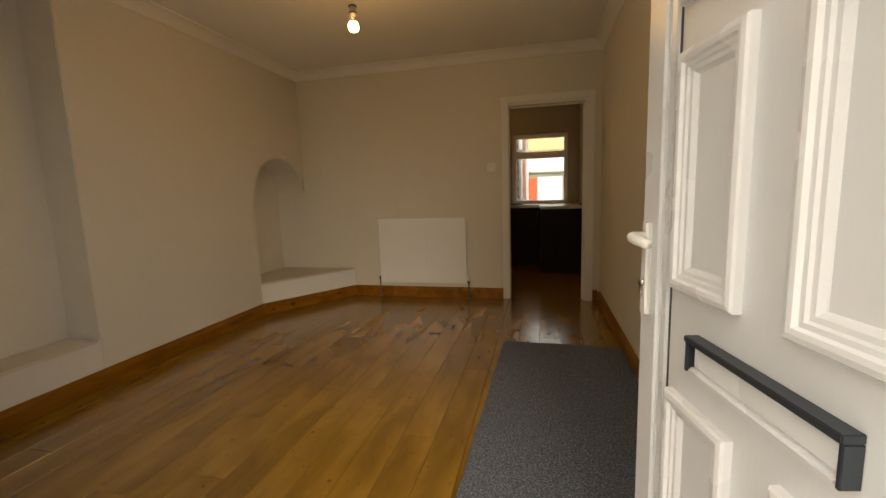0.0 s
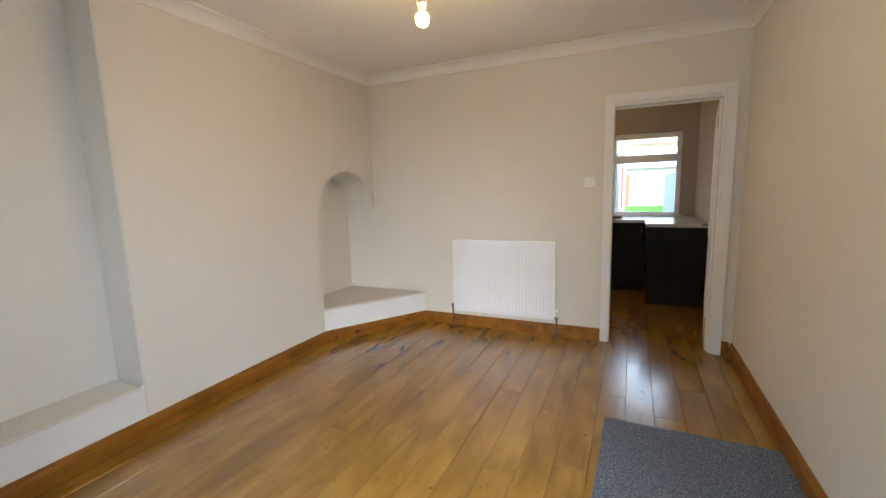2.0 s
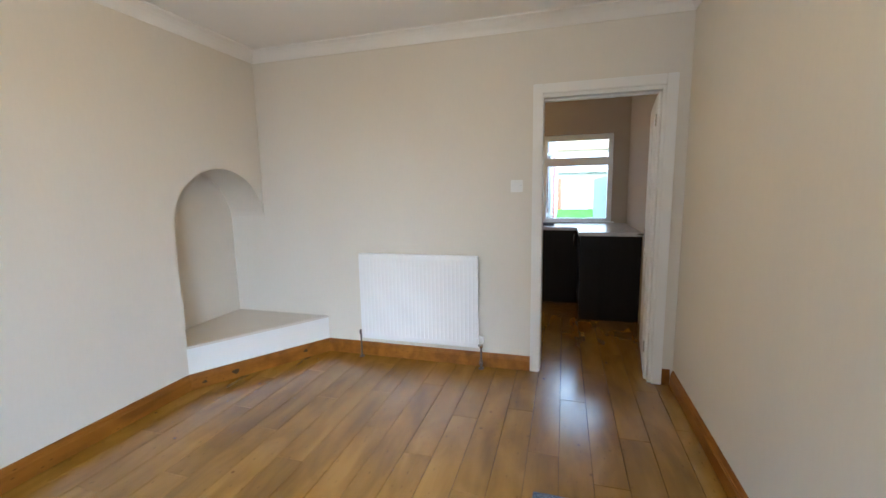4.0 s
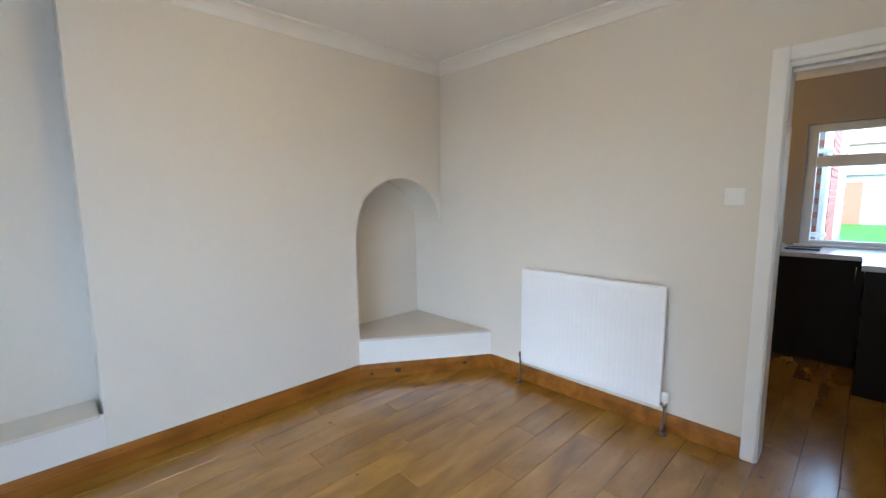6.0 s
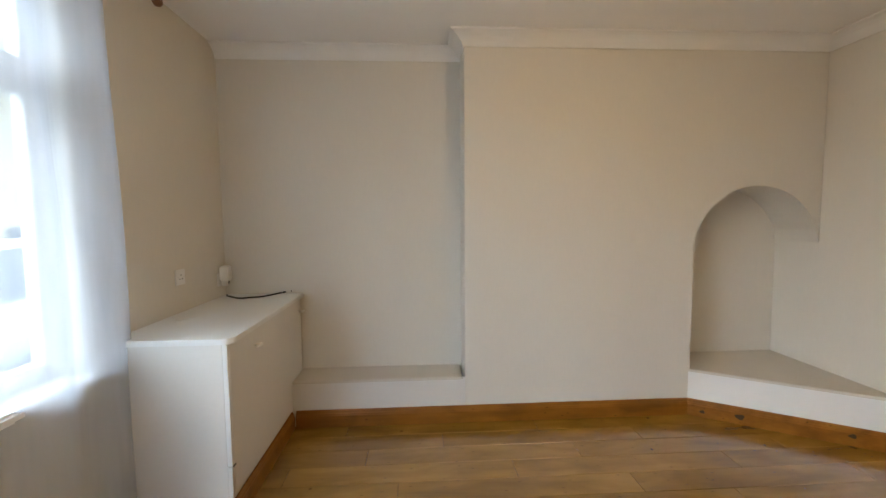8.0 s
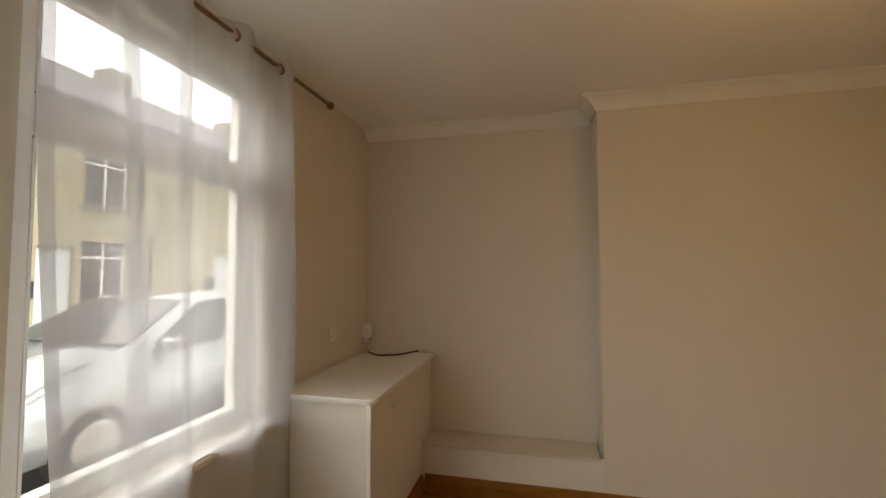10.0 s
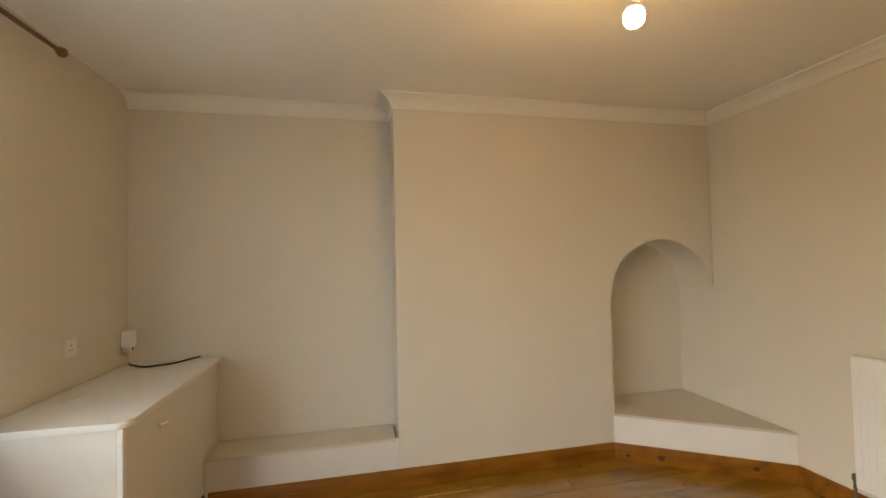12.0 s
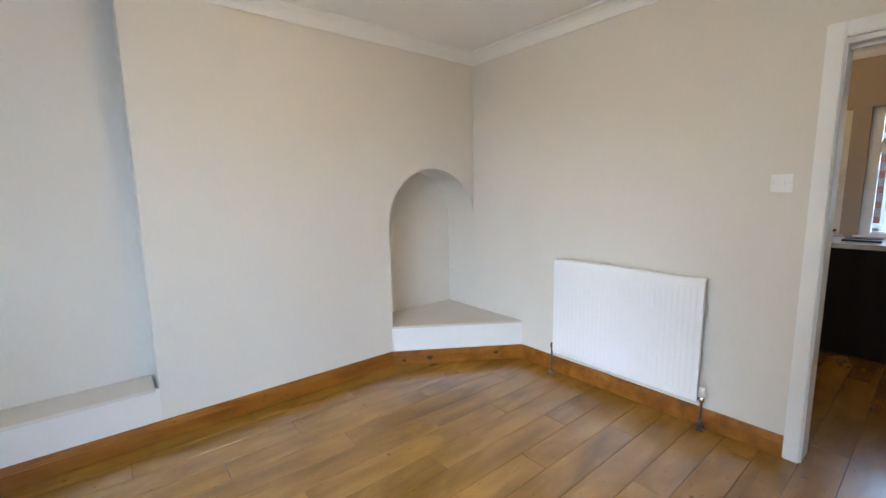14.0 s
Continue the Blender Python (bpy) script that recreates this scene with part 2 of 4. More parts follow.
def sheer(name):
    m = bpy.data.materials.new(name)
    m.use_nodes = True
    n, l = m.node_tree.nodes, m.node_tree.links
    n.remove(n["Principled BSDF"])
    tr, df, tl = n.new("ShaderNodeBsdfTransparent"), n.new("ShaderNodeBsdfDiffuse"), n.new("ShaderNodeBsdfTranslucent")
    df.inputs[0].default_value, tl.inputs[0].default_value = (0.87, 0.90, 0.95, 1), (0.56, 0.62, 0.70, 1)
    half, mix = n.new("ShaderNodeMixShader"), n.new("ShaderNodeMixShader")
    half.inputs[0].default_value = 0.42
    l.new(df.outputs[0], half.inputs[1])
    l.new(tl.outputs[0], half.inputs[2])
    co, mp, no, mr = n.new("ShaderNodeTexCoord"), n.new("ShaderNodeMapping"), n.new("ShaderNodeTexNoise"), n.new("ShaderNodeMapRange")
    mp.inputs["Scale"].default_value = (4, 4, 0.5)
    l.new(co.outputs["Object"], mp.inputs[0])
    l.new(mp.outputs[0], no.inputs["Vector"])
    mr.inputs["To Min"].default_value, mr.inputs["To Max"].default_value = 0.52, 0.66
    l.new(no.outputs[0], mr.inputs[0])
    l.new(mr.outputs[0], mix.inputs[0])
    l.new(tr.outputs[0], mix.inputs[1])
    l.new(half.outputs[0], mix.inputs[2])
    l.new(mix.outputs[0], n["Material Output"].inputs[0])
    return m


def glow(name, color, strength):
    m = bpy.data.materials.new(name)
    m.use_nodes = True
    b = m.node_tree.nodes["Principled BSDF"]
    b.inputs["Base Color"].default_value = (0.9, 0.88, 0.85, 1)
    b.inputs["Emission Color"].default_value = (*color, 1)
    b.inputs["Emission Strength"].default_value = strength
    return m


WALLPAPER = material("wall_paint_beige", (0.71, 0.675, 0.60), 0.75, vary=0.04, scale=1.4, fine=60, bump=0.07, stretch=(1, 1, 0.3), spec=0.25)
# the kitchen's dimness is put into this wall colour, darker than the beige
KITCHEN_WALL_DIM = material("kitchen_wall_dimmed_tan", (0.42, 0.36, 0.29), 0.7, vary=0.05, scale=1.6, fine=60, bump=0.07, spec=0.25)
CEILING = material("ceiling_paint_white", (0.85, 0.84, 0.81), 0.85, vary=0.03, scale=1.2, fine=90, bump=0.15, spec=0.2)
# an even pale grey, darker than the white plastic
HOLDER = material("grey_lamp_holder", (0.58, 0.56, 0.52), 0.4, vary=0.05, scale=20, bump=0.0)
COVING = material("coving_paint_white", (0.80, 0.79, 0.76), 0.6, vary=0.03, scale=3, fine=80, bump=0.08)
GLOSS_WHITE = material("gloss_paint_white", (0.80, 0.80, 0.78), 0.45, vary=0.02, scale=4, fine=70, bump=0.0)
SATIN_WHITE = material("satin_paint_white", (0.74, 0.72, 0.68), 0.5, vary=0.03, scale=3, fine=60, bump=0.08)
BENCH_TOP = material("bench_paint", (0.64, 0.60, 0.53), 0.6, vary=0.04, scale=3, fine=60, bump=0.12)
RADIATOR = material("radiator_enamel", (0.84, 0.85, 0.86), 0.3, vary=0.02, scale=3, fine=80, bump=0.02)
UPVC = material("upvc_white", (0.82, 0.83, 0.84), 0.28, vary=0.02, scale=2, fine=40, bump=0.0)
UPVC_PANEL = material("upvc_panel_grained", (0.78, 0.79, 0.80), 0.38, vary=0.03, scale=3, fine=120, bump=0.12, stretch=(1, 1, 0.2))
PLASTIC = material("white_plastic", (0.82, 0.82, 0.80), 0.3, vary=0.02, scale=8, fine=100, bump=0.0)
GASKET = material("black_rubber", (0.03, 0.03, 0.032), 0.6, vary=0.1, bump=0.02)
LETTER = material("dark_slate_metal", (0.045, 0.055, 0.07), 0.42, metal=0.4, vary=0.1, bump=0.03)
CHROME = material("brushed_chrome", (0.62, 0.61, 0.59), 0.25, metal=1.0, vary=0.05, bump=0.02)
PIPE = material("tarnished_pipe", (0.13, 0.10, 0.085), 0.45, metal=0.5, vary=0.25, scale=30, bump=0.05)
COPPER = material("bronze_rod", (0.24, 0.13, 0.085), 0.35, metal=0.6, vary=0.15, scale=20, bump=0.02)
CABLE = material("black_cable", (0.012, 0.012, 0.013), 0.45, vary=0.1, bump=0.0)
MAT = material("grey_carpet_pile", (0.150, 0.163, 0.188), 0.95, vary=0.5, scale=120, fine=600, bump=0.7, spec=0.1)
for nd in MAT.node_tree.nodes:
    if nd.type == "VALTORGB":   # pale flecks on a dark pile
        nd.color_ramp.elements[0].position, nd.color_ramp.elements[1].position = 0.62, 0.92
        nd.color_ramp.elements[0].color, nd.color_ramp.elements[1].color = (0.086, 0.100, 0.132, 1), (0.29, 0.315, 0.36, 1)
PLANK = wood("oak_laminate", (0.172, 0.086, 0.011), (0.255, 0.133, 0.017), (0.335, 0.184, 0.029), rough=0.22, along="y", knots=0.22, coat=0.75, grain_mix=0.16, relief=0.0,
             swirl=(0.55, 2.0, 6.5), stops=(0.40, 0.62, 0.86), tone=0.12, specks=6.0)
PLANK.node_tree.nodes["Principled BSDF"].inputs["Coat Roughness"].default_value = 0.17
PINE = wood("stained_pine", (0.165, 0.060, 0.005), (0.235, 0.090, 0.007), (0.300, 0.122, 0.011), rough=0.42, along="y", per_piece=True, knots=0.33)
PINE.node_tree.nodes["Principled BSDF"].inputs["Specular IOR Level"].default_value = 0.35
KNOT = material("pine_knot", (0.045, 0.018, 0.006), 0.5, vary=0.4, scale=60, fine=200, bump=0.1)
UNDER = material("underlay", (0.06, 0.035, 0.015), 0.9, vary=0.2)
KITCHEN_FRONT = material("dark_wenge_front", (0.011, 0.009, 0.009), 0.5, vary=0.4, scale=8, fine=90, bump=0.06, stretch=(1, 1, 0.1), spec=0.2)
WORKTOP = material("pale_worktop", (0.55, 0.54, 0.53), 0.18, vary=0.1, scale=40, fine=300, bump=0.02)
PANE = glass("window_glass", (0.93, 0.95, 0.94))
# kitchen panes: nearly clear, tinted a touch deeper than window_glass
PANE_K = glass("kitchen_double_glazing", (0.92, 0.94, 0.93))
SHEER = sheer("sheer_voile")
BULB = glow("lit_bulb", (1.0, 0.60, 0.22), 40.0)
BULB_K = glow("lit_bulb_kitchen", (1.0, 0.50, 0.12), 12.0)

# ---- structure: living room ----
part("wall_north", slab_with_openings("x", -2.9, XR + 0.3, -0.25, ZC + 0.02, 0.0, 0.14, [(0.06, 0.825, -0.25, 1.99)]), WALLPAPER, kind="structure")
part("wall_south", slab_with_openings("x", -2.9, XR + 0.3, -0.25, ZC + 0.02, YS - WALL_T, YS, [(-1.31, -0.36, 0.755, 2.30), (-0.22, 0.82, -0.25, 2.10)]), WALLPAPER, kind="structure")
part("wall_east", box(XR, XR + 0.3, YS, 0.07, -0.25, ZC + 0.02), WALLPAPER, kind="structure")
part("wall_kitchen_east", box(XR, XR + 0.3, 0.0705, YK, -0.25, ZC + 0.02), KITCHEN_WALL_DIM, kind="structure")
part("wall_west_alcove", box(-2.9, XA, YS, YB, -0.25, ZC + 0.02), WALLPAPER, kind="structure")


def chimney_breast():
    """The breast with an arched niche that runs up to the far wall."""
    r, zc = 0.44, 1.10
    arc = [(-r - r * math.cos(a), zc + r * math.sin(a)) for a in (math.pi * k / 28 for k in range(29))]
    arc[-1] = (-0.004, zc)
    outline = [(YB, -0.25), (-0.004, -0.25), (-0.004, 0.306), (-2 * r, 0.306), *arc, (-0.004, ZC + 0.02), (YB, ZC + 0.02)]
    bm = prism(outline, "x", -2.61, XL)
    bm.verts.ensure_lookup_table()
    rim = []
    for e in bm.edges:
        a, b = e.verts
        if abs(a.co.x - XL) < 1e-5 and abs(b.co.x - XL) < 1e-5:
            my, mz = (a.co.y + b.co.y) / 2, (a.co.z + b.co.z) / 2
            if 0.32 < mz < 1.6 and my < -0.02 and my > YB + 0.1:
                rim.append(e)
    corner = [e for e in bm.edges if all(abs(v.co.y - YB) < 1e-5 and abs(v.co.x - XL) < 1e-5 for v in e.verts)]
    bmesh.ops.bevel(bm, geom=rim + corner, offset=0.03, segments=6, affect="EDGES", clamp_overlap=True)
    bmesh.ops.triangulate(bm, faces=[f for f in bm.faces if len(f.verts) > 4])
    return bm


part("wall_west_breast", chimney_breast(), WALLPAPER, kind="structure")
part("wall_west_back", box(-2.9, -2.61, YB, -0.002, -0.25, ZC + 0.02), WALLPAPER, kind="structure")
part("ceiling", box(-2.9, XR + 0.3, YS - WALL_T, YK + 0.3, ZC, ZC + 0.2), CEILING, kind="structure")
COVE = [(0.0, ZC - 0.082), (0.008, ZC - 0.082), (0.012, ZC - 0.074), (0.022, ZC - 0.055), (0.038, ZC - 0.036), (0.060, ZC - 0.021),
        (0.080, ZC - 0.013), (0.088, ZC - 0.011), (0.090, ZC - 0.0005), (0.0, ZC - 0.0005)]
tagged(part("coving", sweep([(XR, YS), (XR, YF), (XL, YF), (XL, YB), (XA, YB), (XA, YS)], COVE), COVING), "white plaster coving between wall and ceiling", kind="structure")
tagged(part("coving_kitchen", sweep([(XR, 0.14), (XR, YK), (-2.6, YK)], COVE), COVING), "white plaster coving in the kitchen", kind="structure")

# corner plinth under the niche: a slanted front with a painted top
plinth = thing("corner_plinth", "low white painted plinth set across the corner under the arched niche", "plinth", loc=(XL, 0, 0))
part("front", prism([(0.0, -0.884), (0.572, -0.003), (0.555, -0.003), (0.0, -0.858)], "z", 0.0, 0.296), GLOSS_WHITE, plinth, "white gloss front board")
bm = prism([(-0.343, -0.003), (-0.343, -0.874), (0.0, -0.874), (0.0, -0.886), (0.006, -0.886), (0.578, -0.003)], "z", 0.296, 0.311)
bmesh.ops.bevel(bm, geom=[e for e in bm.edges if all(v.co.z > 0.31 for v in e.verts)], offset=0.005, segments=2, affect="EDGES")
part("top", bm, BENCH_TOP, plinth, "beige painted top")

# ---- skirting ----
SK = [(0.0, 0.002), (0.020, 0.002), (0.020, 0.076), (0.017, 0.082), (0.017, 0.088), (0.013, 0.094), (0.011, 0.104), (0.006, 0.112), (0.0, 0.112)]
RUNS = [
    ("baseboard_east", [(XR, -3.98), (XR, -0.022)]),
    ("baseboard_door_nib", [(XR - 0.021, 0.0), (0.888, 0.0)]),
    ("baseboard_north", [(-0.002, 0.0), (-1.697, 0.0)]),
    ("baseboard_plinth", [(-1.699, -0.003), (XL + 0.002, -0.886)]),
    ("baseboard_west", [(XL, -0.886), (XL, -3.498)]),
    ("baseboard_cabinet", [(XL + 0.021, -3.522), (-1.42, -3.522)]),
    ("baseboard_cabinet_end", [(-1.42, -3.50), (-1.42, -4.0)]),
    ("baseboard_south", [(-1.40, YS), (-0.24, YS)]),
]
for nm, pts in RUNS:
    tagged(part(nm, sweep(pts, SK), PINE), "orange-stained pine skirting board with knots", kind="structure")



def skirting_knot(parent, along, z, size):
    """A dark oval knot in the slanted board below the niche."""
    a, b = Vector((-1.699, -0.003, 0)), Vector((XL + 0.002, -0.886, 0))
    d = (b - a).normalized()
    out = Vector((-d.y, d.x, 0))
    bm = bmesh.new()
    bmesh.ops.create_circle(bm, cap_ends=True, segments=14, radius=1.0)
    for v in bm.verts:
        wob = 1 + 0.18 * math.sin(3 * math.atan2(v.co.y, v.co.x) + along * 9)
        v.co = a + d * (along + v.co.x * size * wob) + out * 0.0206 + Vector((0, 0, z + v.co.y * size * 0.7 * wob))
    ext_ = bmesh.ops.extrude_face_region(bm, geom=bm.faces[:])
    bmesh.ops.translate(bm, verts=[g for g in ext_["geom"] if isinstance(g, bmesh.types.BMVert)], vec=-out * 0.002)
    part("knot", bm, KNOT, parent, "dark round knot")


for along, z, size in ((0.96, 0.040, 0.015), (0.755, 0.052, 0.025), (0.22, 0.062, 0.018)):
    skirting_knot(bpy.data.objects["baseboard_plinth"], along, z, size)

# ---- door_1: opening to the kitchen with architrave, lining and an open door ----
d1 = thing("door_1", "white gloss architrave and lining round the kitchen doorway", "door frame", kind="structure")
part("architrave", box(0.0, 0.066, -0.022, -0.002, 0.002, 2.05, 0.005), GLOSS_WHITE, d1)
part("architrave", box(0.819, 0.885, -0.022, -0.002, 0.002, 2.05, 0.005), GLOSS_WHITE, d1)
part("architrave", box(0.0665, 0.8185, -0.021, -0.002, 1.984, 2.049, 0.005), GLOSS_WHITE, d1)
part("lining", box(0.060, 0.072, 0.0, 0.14, 0.002, 1.985), GLOSS_WHITE, d1)
part("lining", box(0.801, 0.825, 0.0, 0.14, 0.002, 1.985), GLOSS_WHITE, d1)
part("lining", box(0.0725, 0.8005, 0.0, 0.14, 1.961, 1.985), GLOSS_WHITE, d1)
part("door_stop", box(0.787, 0.801, 0.05, 0.085, 0.002, 1.96, 0.002), GLOSS_WHITE, d1)
part("door_stop", box(0.0725, 0.7865, 0.05, 0.085, 1.946, 1.96, 0.002), GLOSS_WHITE, d1)


def lever_handle(parent, x, y, z, side, reach, mat):
    """A lever on a backplate on the face at x; side: -1 or 1 along x, reach along y."""
    part("backplate", box(x, x + side * 0.008, y - 0.02, y + 0.02, z - 0.11, z + 0.05, 0.003), mat, parent)
    part("lever", tube([(x, y, z), (x + side * 0.05, y, z), (x + side * 0.056, y + reach * 0.2, z), (x + side * 0.056, y + reach, z - 0.004)], [0.009, 0.009, 0.0085, 0.007]), mat, parent, smooth=True)


leaf = thing("interior_door", "white panelled interior door standing open into the kitchen", "door", loc=(0.798, 0.135, 0), rz=-7.2)
part("leaf", box(-0.004, 0.036, 0.004, 0.73, 0.012, 1.955, 0.003), GLOSS_WHITE, leaf)
for z0, z1 in ((0.22, 0.82), (1.08, 1.82)):
    for y0, y1 in ((0.11, 0.33), (0.40, 0.62)):
        part("panel_moulding", box(-0.010, -0.002, y0, y1, z0, z1, 0.004), GLOSS_WHITE, leaf)
lever_handle(leaf, -0.004, 0.665, 0.95, -1, -0.11, CHROME)
for z in (0.17, 1.75):
    part("hinge", box(-0.0075, 0.02, -0.004, 0.0045, z, z + 0.08, 0.001), CHROME, leaf, "dull metal hinge")

# ---- window_1: white frame in the front wall ----
w1 = thing("window_1", "white upvc window with a top light above a large lower pane", "window", kind="structure")
GY = YS - 0.10
for nm, b in (("frame_stile", (-1.309, -1.236)), ("frame_stile", (-0.435, -0.361))):
    part(nm, box(*b, GY - 0.035, GY + 0.035, 0.757, 2.298, 0.006), UPVC, w1)
for z0, z1 in ((0.757, 0.815), (1.795, 1.925), (2.238, 2.298)):
    part("frame_rail", box(-1.2355, -0.4355, GY - 0.034, GY + 0.034, z0, z1, 0.006), UPVC, w1)
for z0, z1 in ((0.815, 1.795), (1.925, 2.238)):
    for y in (GY + 0.024,):
        part("bead", box(-1.236, -1.222, y - 0.012, y + 0.006, z0, z1, 0.003), UPVC, w1)
        part("bead", box(-0.449, -0.435, y - 0.012, y + 0.006, z0, z1, 0.003), UPVC, w1)
    pane = part("pane", box(-1.236, -0.435, GY + 0.004, GY + 0.010, z0, z1), PANE, w1)
    pane.visible_shadow = False
part("sill", box(-1.38, -0.29, GY + 0.034, YS + 0.075, 0.715, 0.752, 0.01, 3), UPVC, w1, "deep white window board")

# ---- floor base and ground ----
part("floor", box(-2.9, XR + 0.3, YS - WALL_T, YK + 0.3, -0.2, -0.0125), UNDER, kind="structure")
FLOOR = bpy.data.objects["floor"]

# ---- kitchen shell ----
part("wall_kitchen_north", slab_with_openings("x", -2.9, XR + 0.3, -0.25, ZC + 0.02, YK, YK + 0.3, [(-0.075, 0.785, 0.925, 2.0), (-1.05, -0.19, 0.925, 2.0)]), KITCHEN_WALL_DIM, kind="structure")
part("wall_kitchen_west", box(-2.9, -2.6, 0.14, YK, -0.25, ZC + 0.02), KITCHEN_WALL_DIM, kind="structure")


def casement(name, x0, x1):
    w = thing(name, "white upvc kitchen window with a narrow top light", "window", kind="structure")
    y = YK + 0.08
    for a, b in ((x0 + 0.001, x0 + 0.075), (x1 - 0.055, x1 - 0.001)):
        part("frame_stile", box(a, b, y - 0.035, y + 0.035, 0.926, 1.999, 0.005), UPVC, w)
    for z0, z1 in ((0.926, 0.96), (1.62, 1.72), (1.93, 1.999)):
        part("frame_rail", box(x0 + 0.0755, x1 - 0.0555, y - 0.034, y + 0.034, z0, z1, 0.005), UPVC, w)
    for z0, z1 in ((0.96, 1.62), (1.72, 1.93)):
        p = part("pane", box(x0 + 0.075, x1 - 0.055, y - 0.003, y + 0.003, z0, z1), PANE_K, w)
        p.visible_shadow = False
    part("sill", box(x0 - 0.03, x1 + 0.03, YK - 0.03, YK + 0.044, 0.912, 0.9255, 0.004), UPVC, w)
    return w


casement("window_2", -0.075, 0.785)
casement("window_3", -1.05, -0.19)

# ---- living room: fixtures and furniture ----
def radiator():
    w, h = 0.962, 0.70
    r = thing("radiator", "white pressed-steel panel radiator under the beige wall", "radiator", loc=(-1.341, -0.028, 0.168))
    bm = bmesh.new()
    # pressed front: shallow vertical flutes between flat margins
    xs, prof = [0.0, 0.02], [0.0, 0.0]
    n = 29
    pitch = (w - 0.04) / n
    for k in range(n):
        x = 0.02 + k * pitch
        xs += [x + pitch * 0.30, x + pitch * 0.42, x + pitch * 0.58, x + pitch * 0.70]
        prof += [0.0, 0.0014, 0.0014, 0.0]
    xs += [w - 0.02, w]
    prof += [0.0, 0.0]
    rows = [(0.0, 0.0, -0.046), (0.006, 0.0, -0.052), (0.035, 0.0, -0.054), (0.055, 1.0, -0.054), (h - 0.055, 1.0, -0.054), (h - 0.035, 0.0, -0.054), (h - 0.006, 0.0, -0.052), (h, 0.0, -0.046)]
    grid = [[bm.verts.new((x, y + d * f, z)) for x, d in zip(xs, prof)] for z, f, y in rows]
    for a, b in zip(grid, grid[1:]):
        for k in range(len(xs) - 1):
            bm.faces.new((a[k], a[k + 1], b[k + 1], b[k]))
    back = [bm.verts.new((x, -0.030, z)) for x, z in ((0, 0), (w, 0), (w, h), (0, h))]
    bm.faces.new(back)
    bm.faces.new([*grid[0], back[1], back[0]])
    bm.faces.new([*grid[-1], back[2], back[3]])
    bm.faces.new([*(row[0] for row in grid), back[3], back[0]])
    bm.faces.new([*(row[-1] for row in grid), back[2], back[1]])
    part("panel", bm, RADIATOR, r)
    part("top_grille", box(0.004, w - 0.004, -0.030, 0.004, h - 0.012, h - 0.002, 0.002), RADIATOR, r)
    for x in (0.12, w - 0.12):
        part("bracket", box(x - 0.02, x + 0.02, -0.030, 0.026, 0.1, h - 0.1), RADIATOR, r)
    for x, s in ((-0.018, 1), (w + 0.02, -1)):
        part("pipe", tube([(x, -0.035, 0.03), (x, -0.035, -0.06), (x, -0.035, -0.1655)], 0.0075), PIPE, r, "tarnished dark pipe", smooth=True)
        part("tail", tube([(x, -0.035, 0.018), (x + s * 0.03, -0.035, 0.018)], 0.009), PIPE, r, smooth=True)
        part("pipe_collar", lathe([(0.02, 0.0), (0.02, 0.006), (0.01, 0.012), (0.0085, 0.02)], (x, -0.035, -0.166)), PIPE, r, smooth=True)
    part("drain_cock", tube([(w + 0.02, -0.035, -0.115), (w + 0.02, -0.062, -0.118), (w + 0.026, -0.078, -0.128)], [0.009, 0.010, 0.007]), PIPE, r, "tarnished drain cock", smooth=True)
    part("drain_tee", lathe([(0.010, -0.136), (0.014, -0.130), (0.014, -0.104), (0.010, -0.098)], (w + 0.02, -0.035, 0)), PIPE, r, smooth=True)
    part("lockshield_cap", lathe([(0.011, 0.0), (0.013, 0.006), (0.012, 0.03), (0.008, 0.036)], (-0.018, -0.035, 0.03)), PIPE, r, smooth=True)
    v = part("valve_body", lathe([(0.011, 0.0), (0.015, 0.008), (0.015, 0.03), (0.012, 0.036)], (w + 0.02, -0.035, 0.0)), CHROME, r, smooth=True)
    part("valve_cap", lathe([(0.014, 0.0), (0.019, 0.006), (0.019, 0.045), (0.017, 0.055), (0.010, 0.058)], (w + 0.02, -0.035, 0.034)), PLASTIC, r, "white plastic valve cap", smooth=True)


radiator()


def wall_plate(name, label, category, loc, axis_rot, w=0.086, h=0.086, rocker=True, sockets=0):
    t = thing(name, label, category, loc=loc, rz=axis_rot)
    part("plate", box(-w / 2, w / 2, -0.010, -0.0005, -h / 2, h / 2, 0.003), PLASTIC, t)
    if rocker:
        part("rocker", box(-0.013, 0.013, -0.016, -0.009, -0.014, 0.014, 0.002), PLASTIC, t)
    for k in (-1, 1):
        part("screw", lathe([(0.0035, 0.0), (0.0035, 0.0012)], (k * w * 0.36, -0.0108, 0)), CHROME, t)
    for k in range(sockets):
        x = (k - (sockets - 1) / 2) * 0.06
        for dx, dz, sx, sz in ((0, 0.012, 0.002, 0.005), (-0.011, -0.010, 0.004, 0.002), (0.011, -0.010, 0.004, 0.002)):
            part("slot", box(x + dx - sx, x + dx + sx, -0.0108, -0.0098, dz - sz, dz + sz), GASKET, t)
    return t


wall_plate("light_switch", "white square plastic light switch beside the kitchen doorway", "switch", (-0.108, 0, 1.372), 0)
# the front wall's sockets face into the room
wall_plate("wall_socket", "white single wall socket above the cabinet", "socket", (-1.98, YS, 1.03), 180, w=0.086, rocker=False, sockets=1)
wall_plate("wall_socket", "white socket low in the corner above the cabinet", "socket", (-2.44, YS, 0.95), 180, w=0.086, rocker=False, sockets=1)
plug = thing("plug_adaptor", "white plug-in power adaptor in the corner socket", "adaptor", loc=(-2.44, YS + 0.0115, 0.975))
part("body", box(-0.034, 0.034, 0.0, 0.055, -0.035, 0.065, 0.007, 3), PLASTIC, plug)
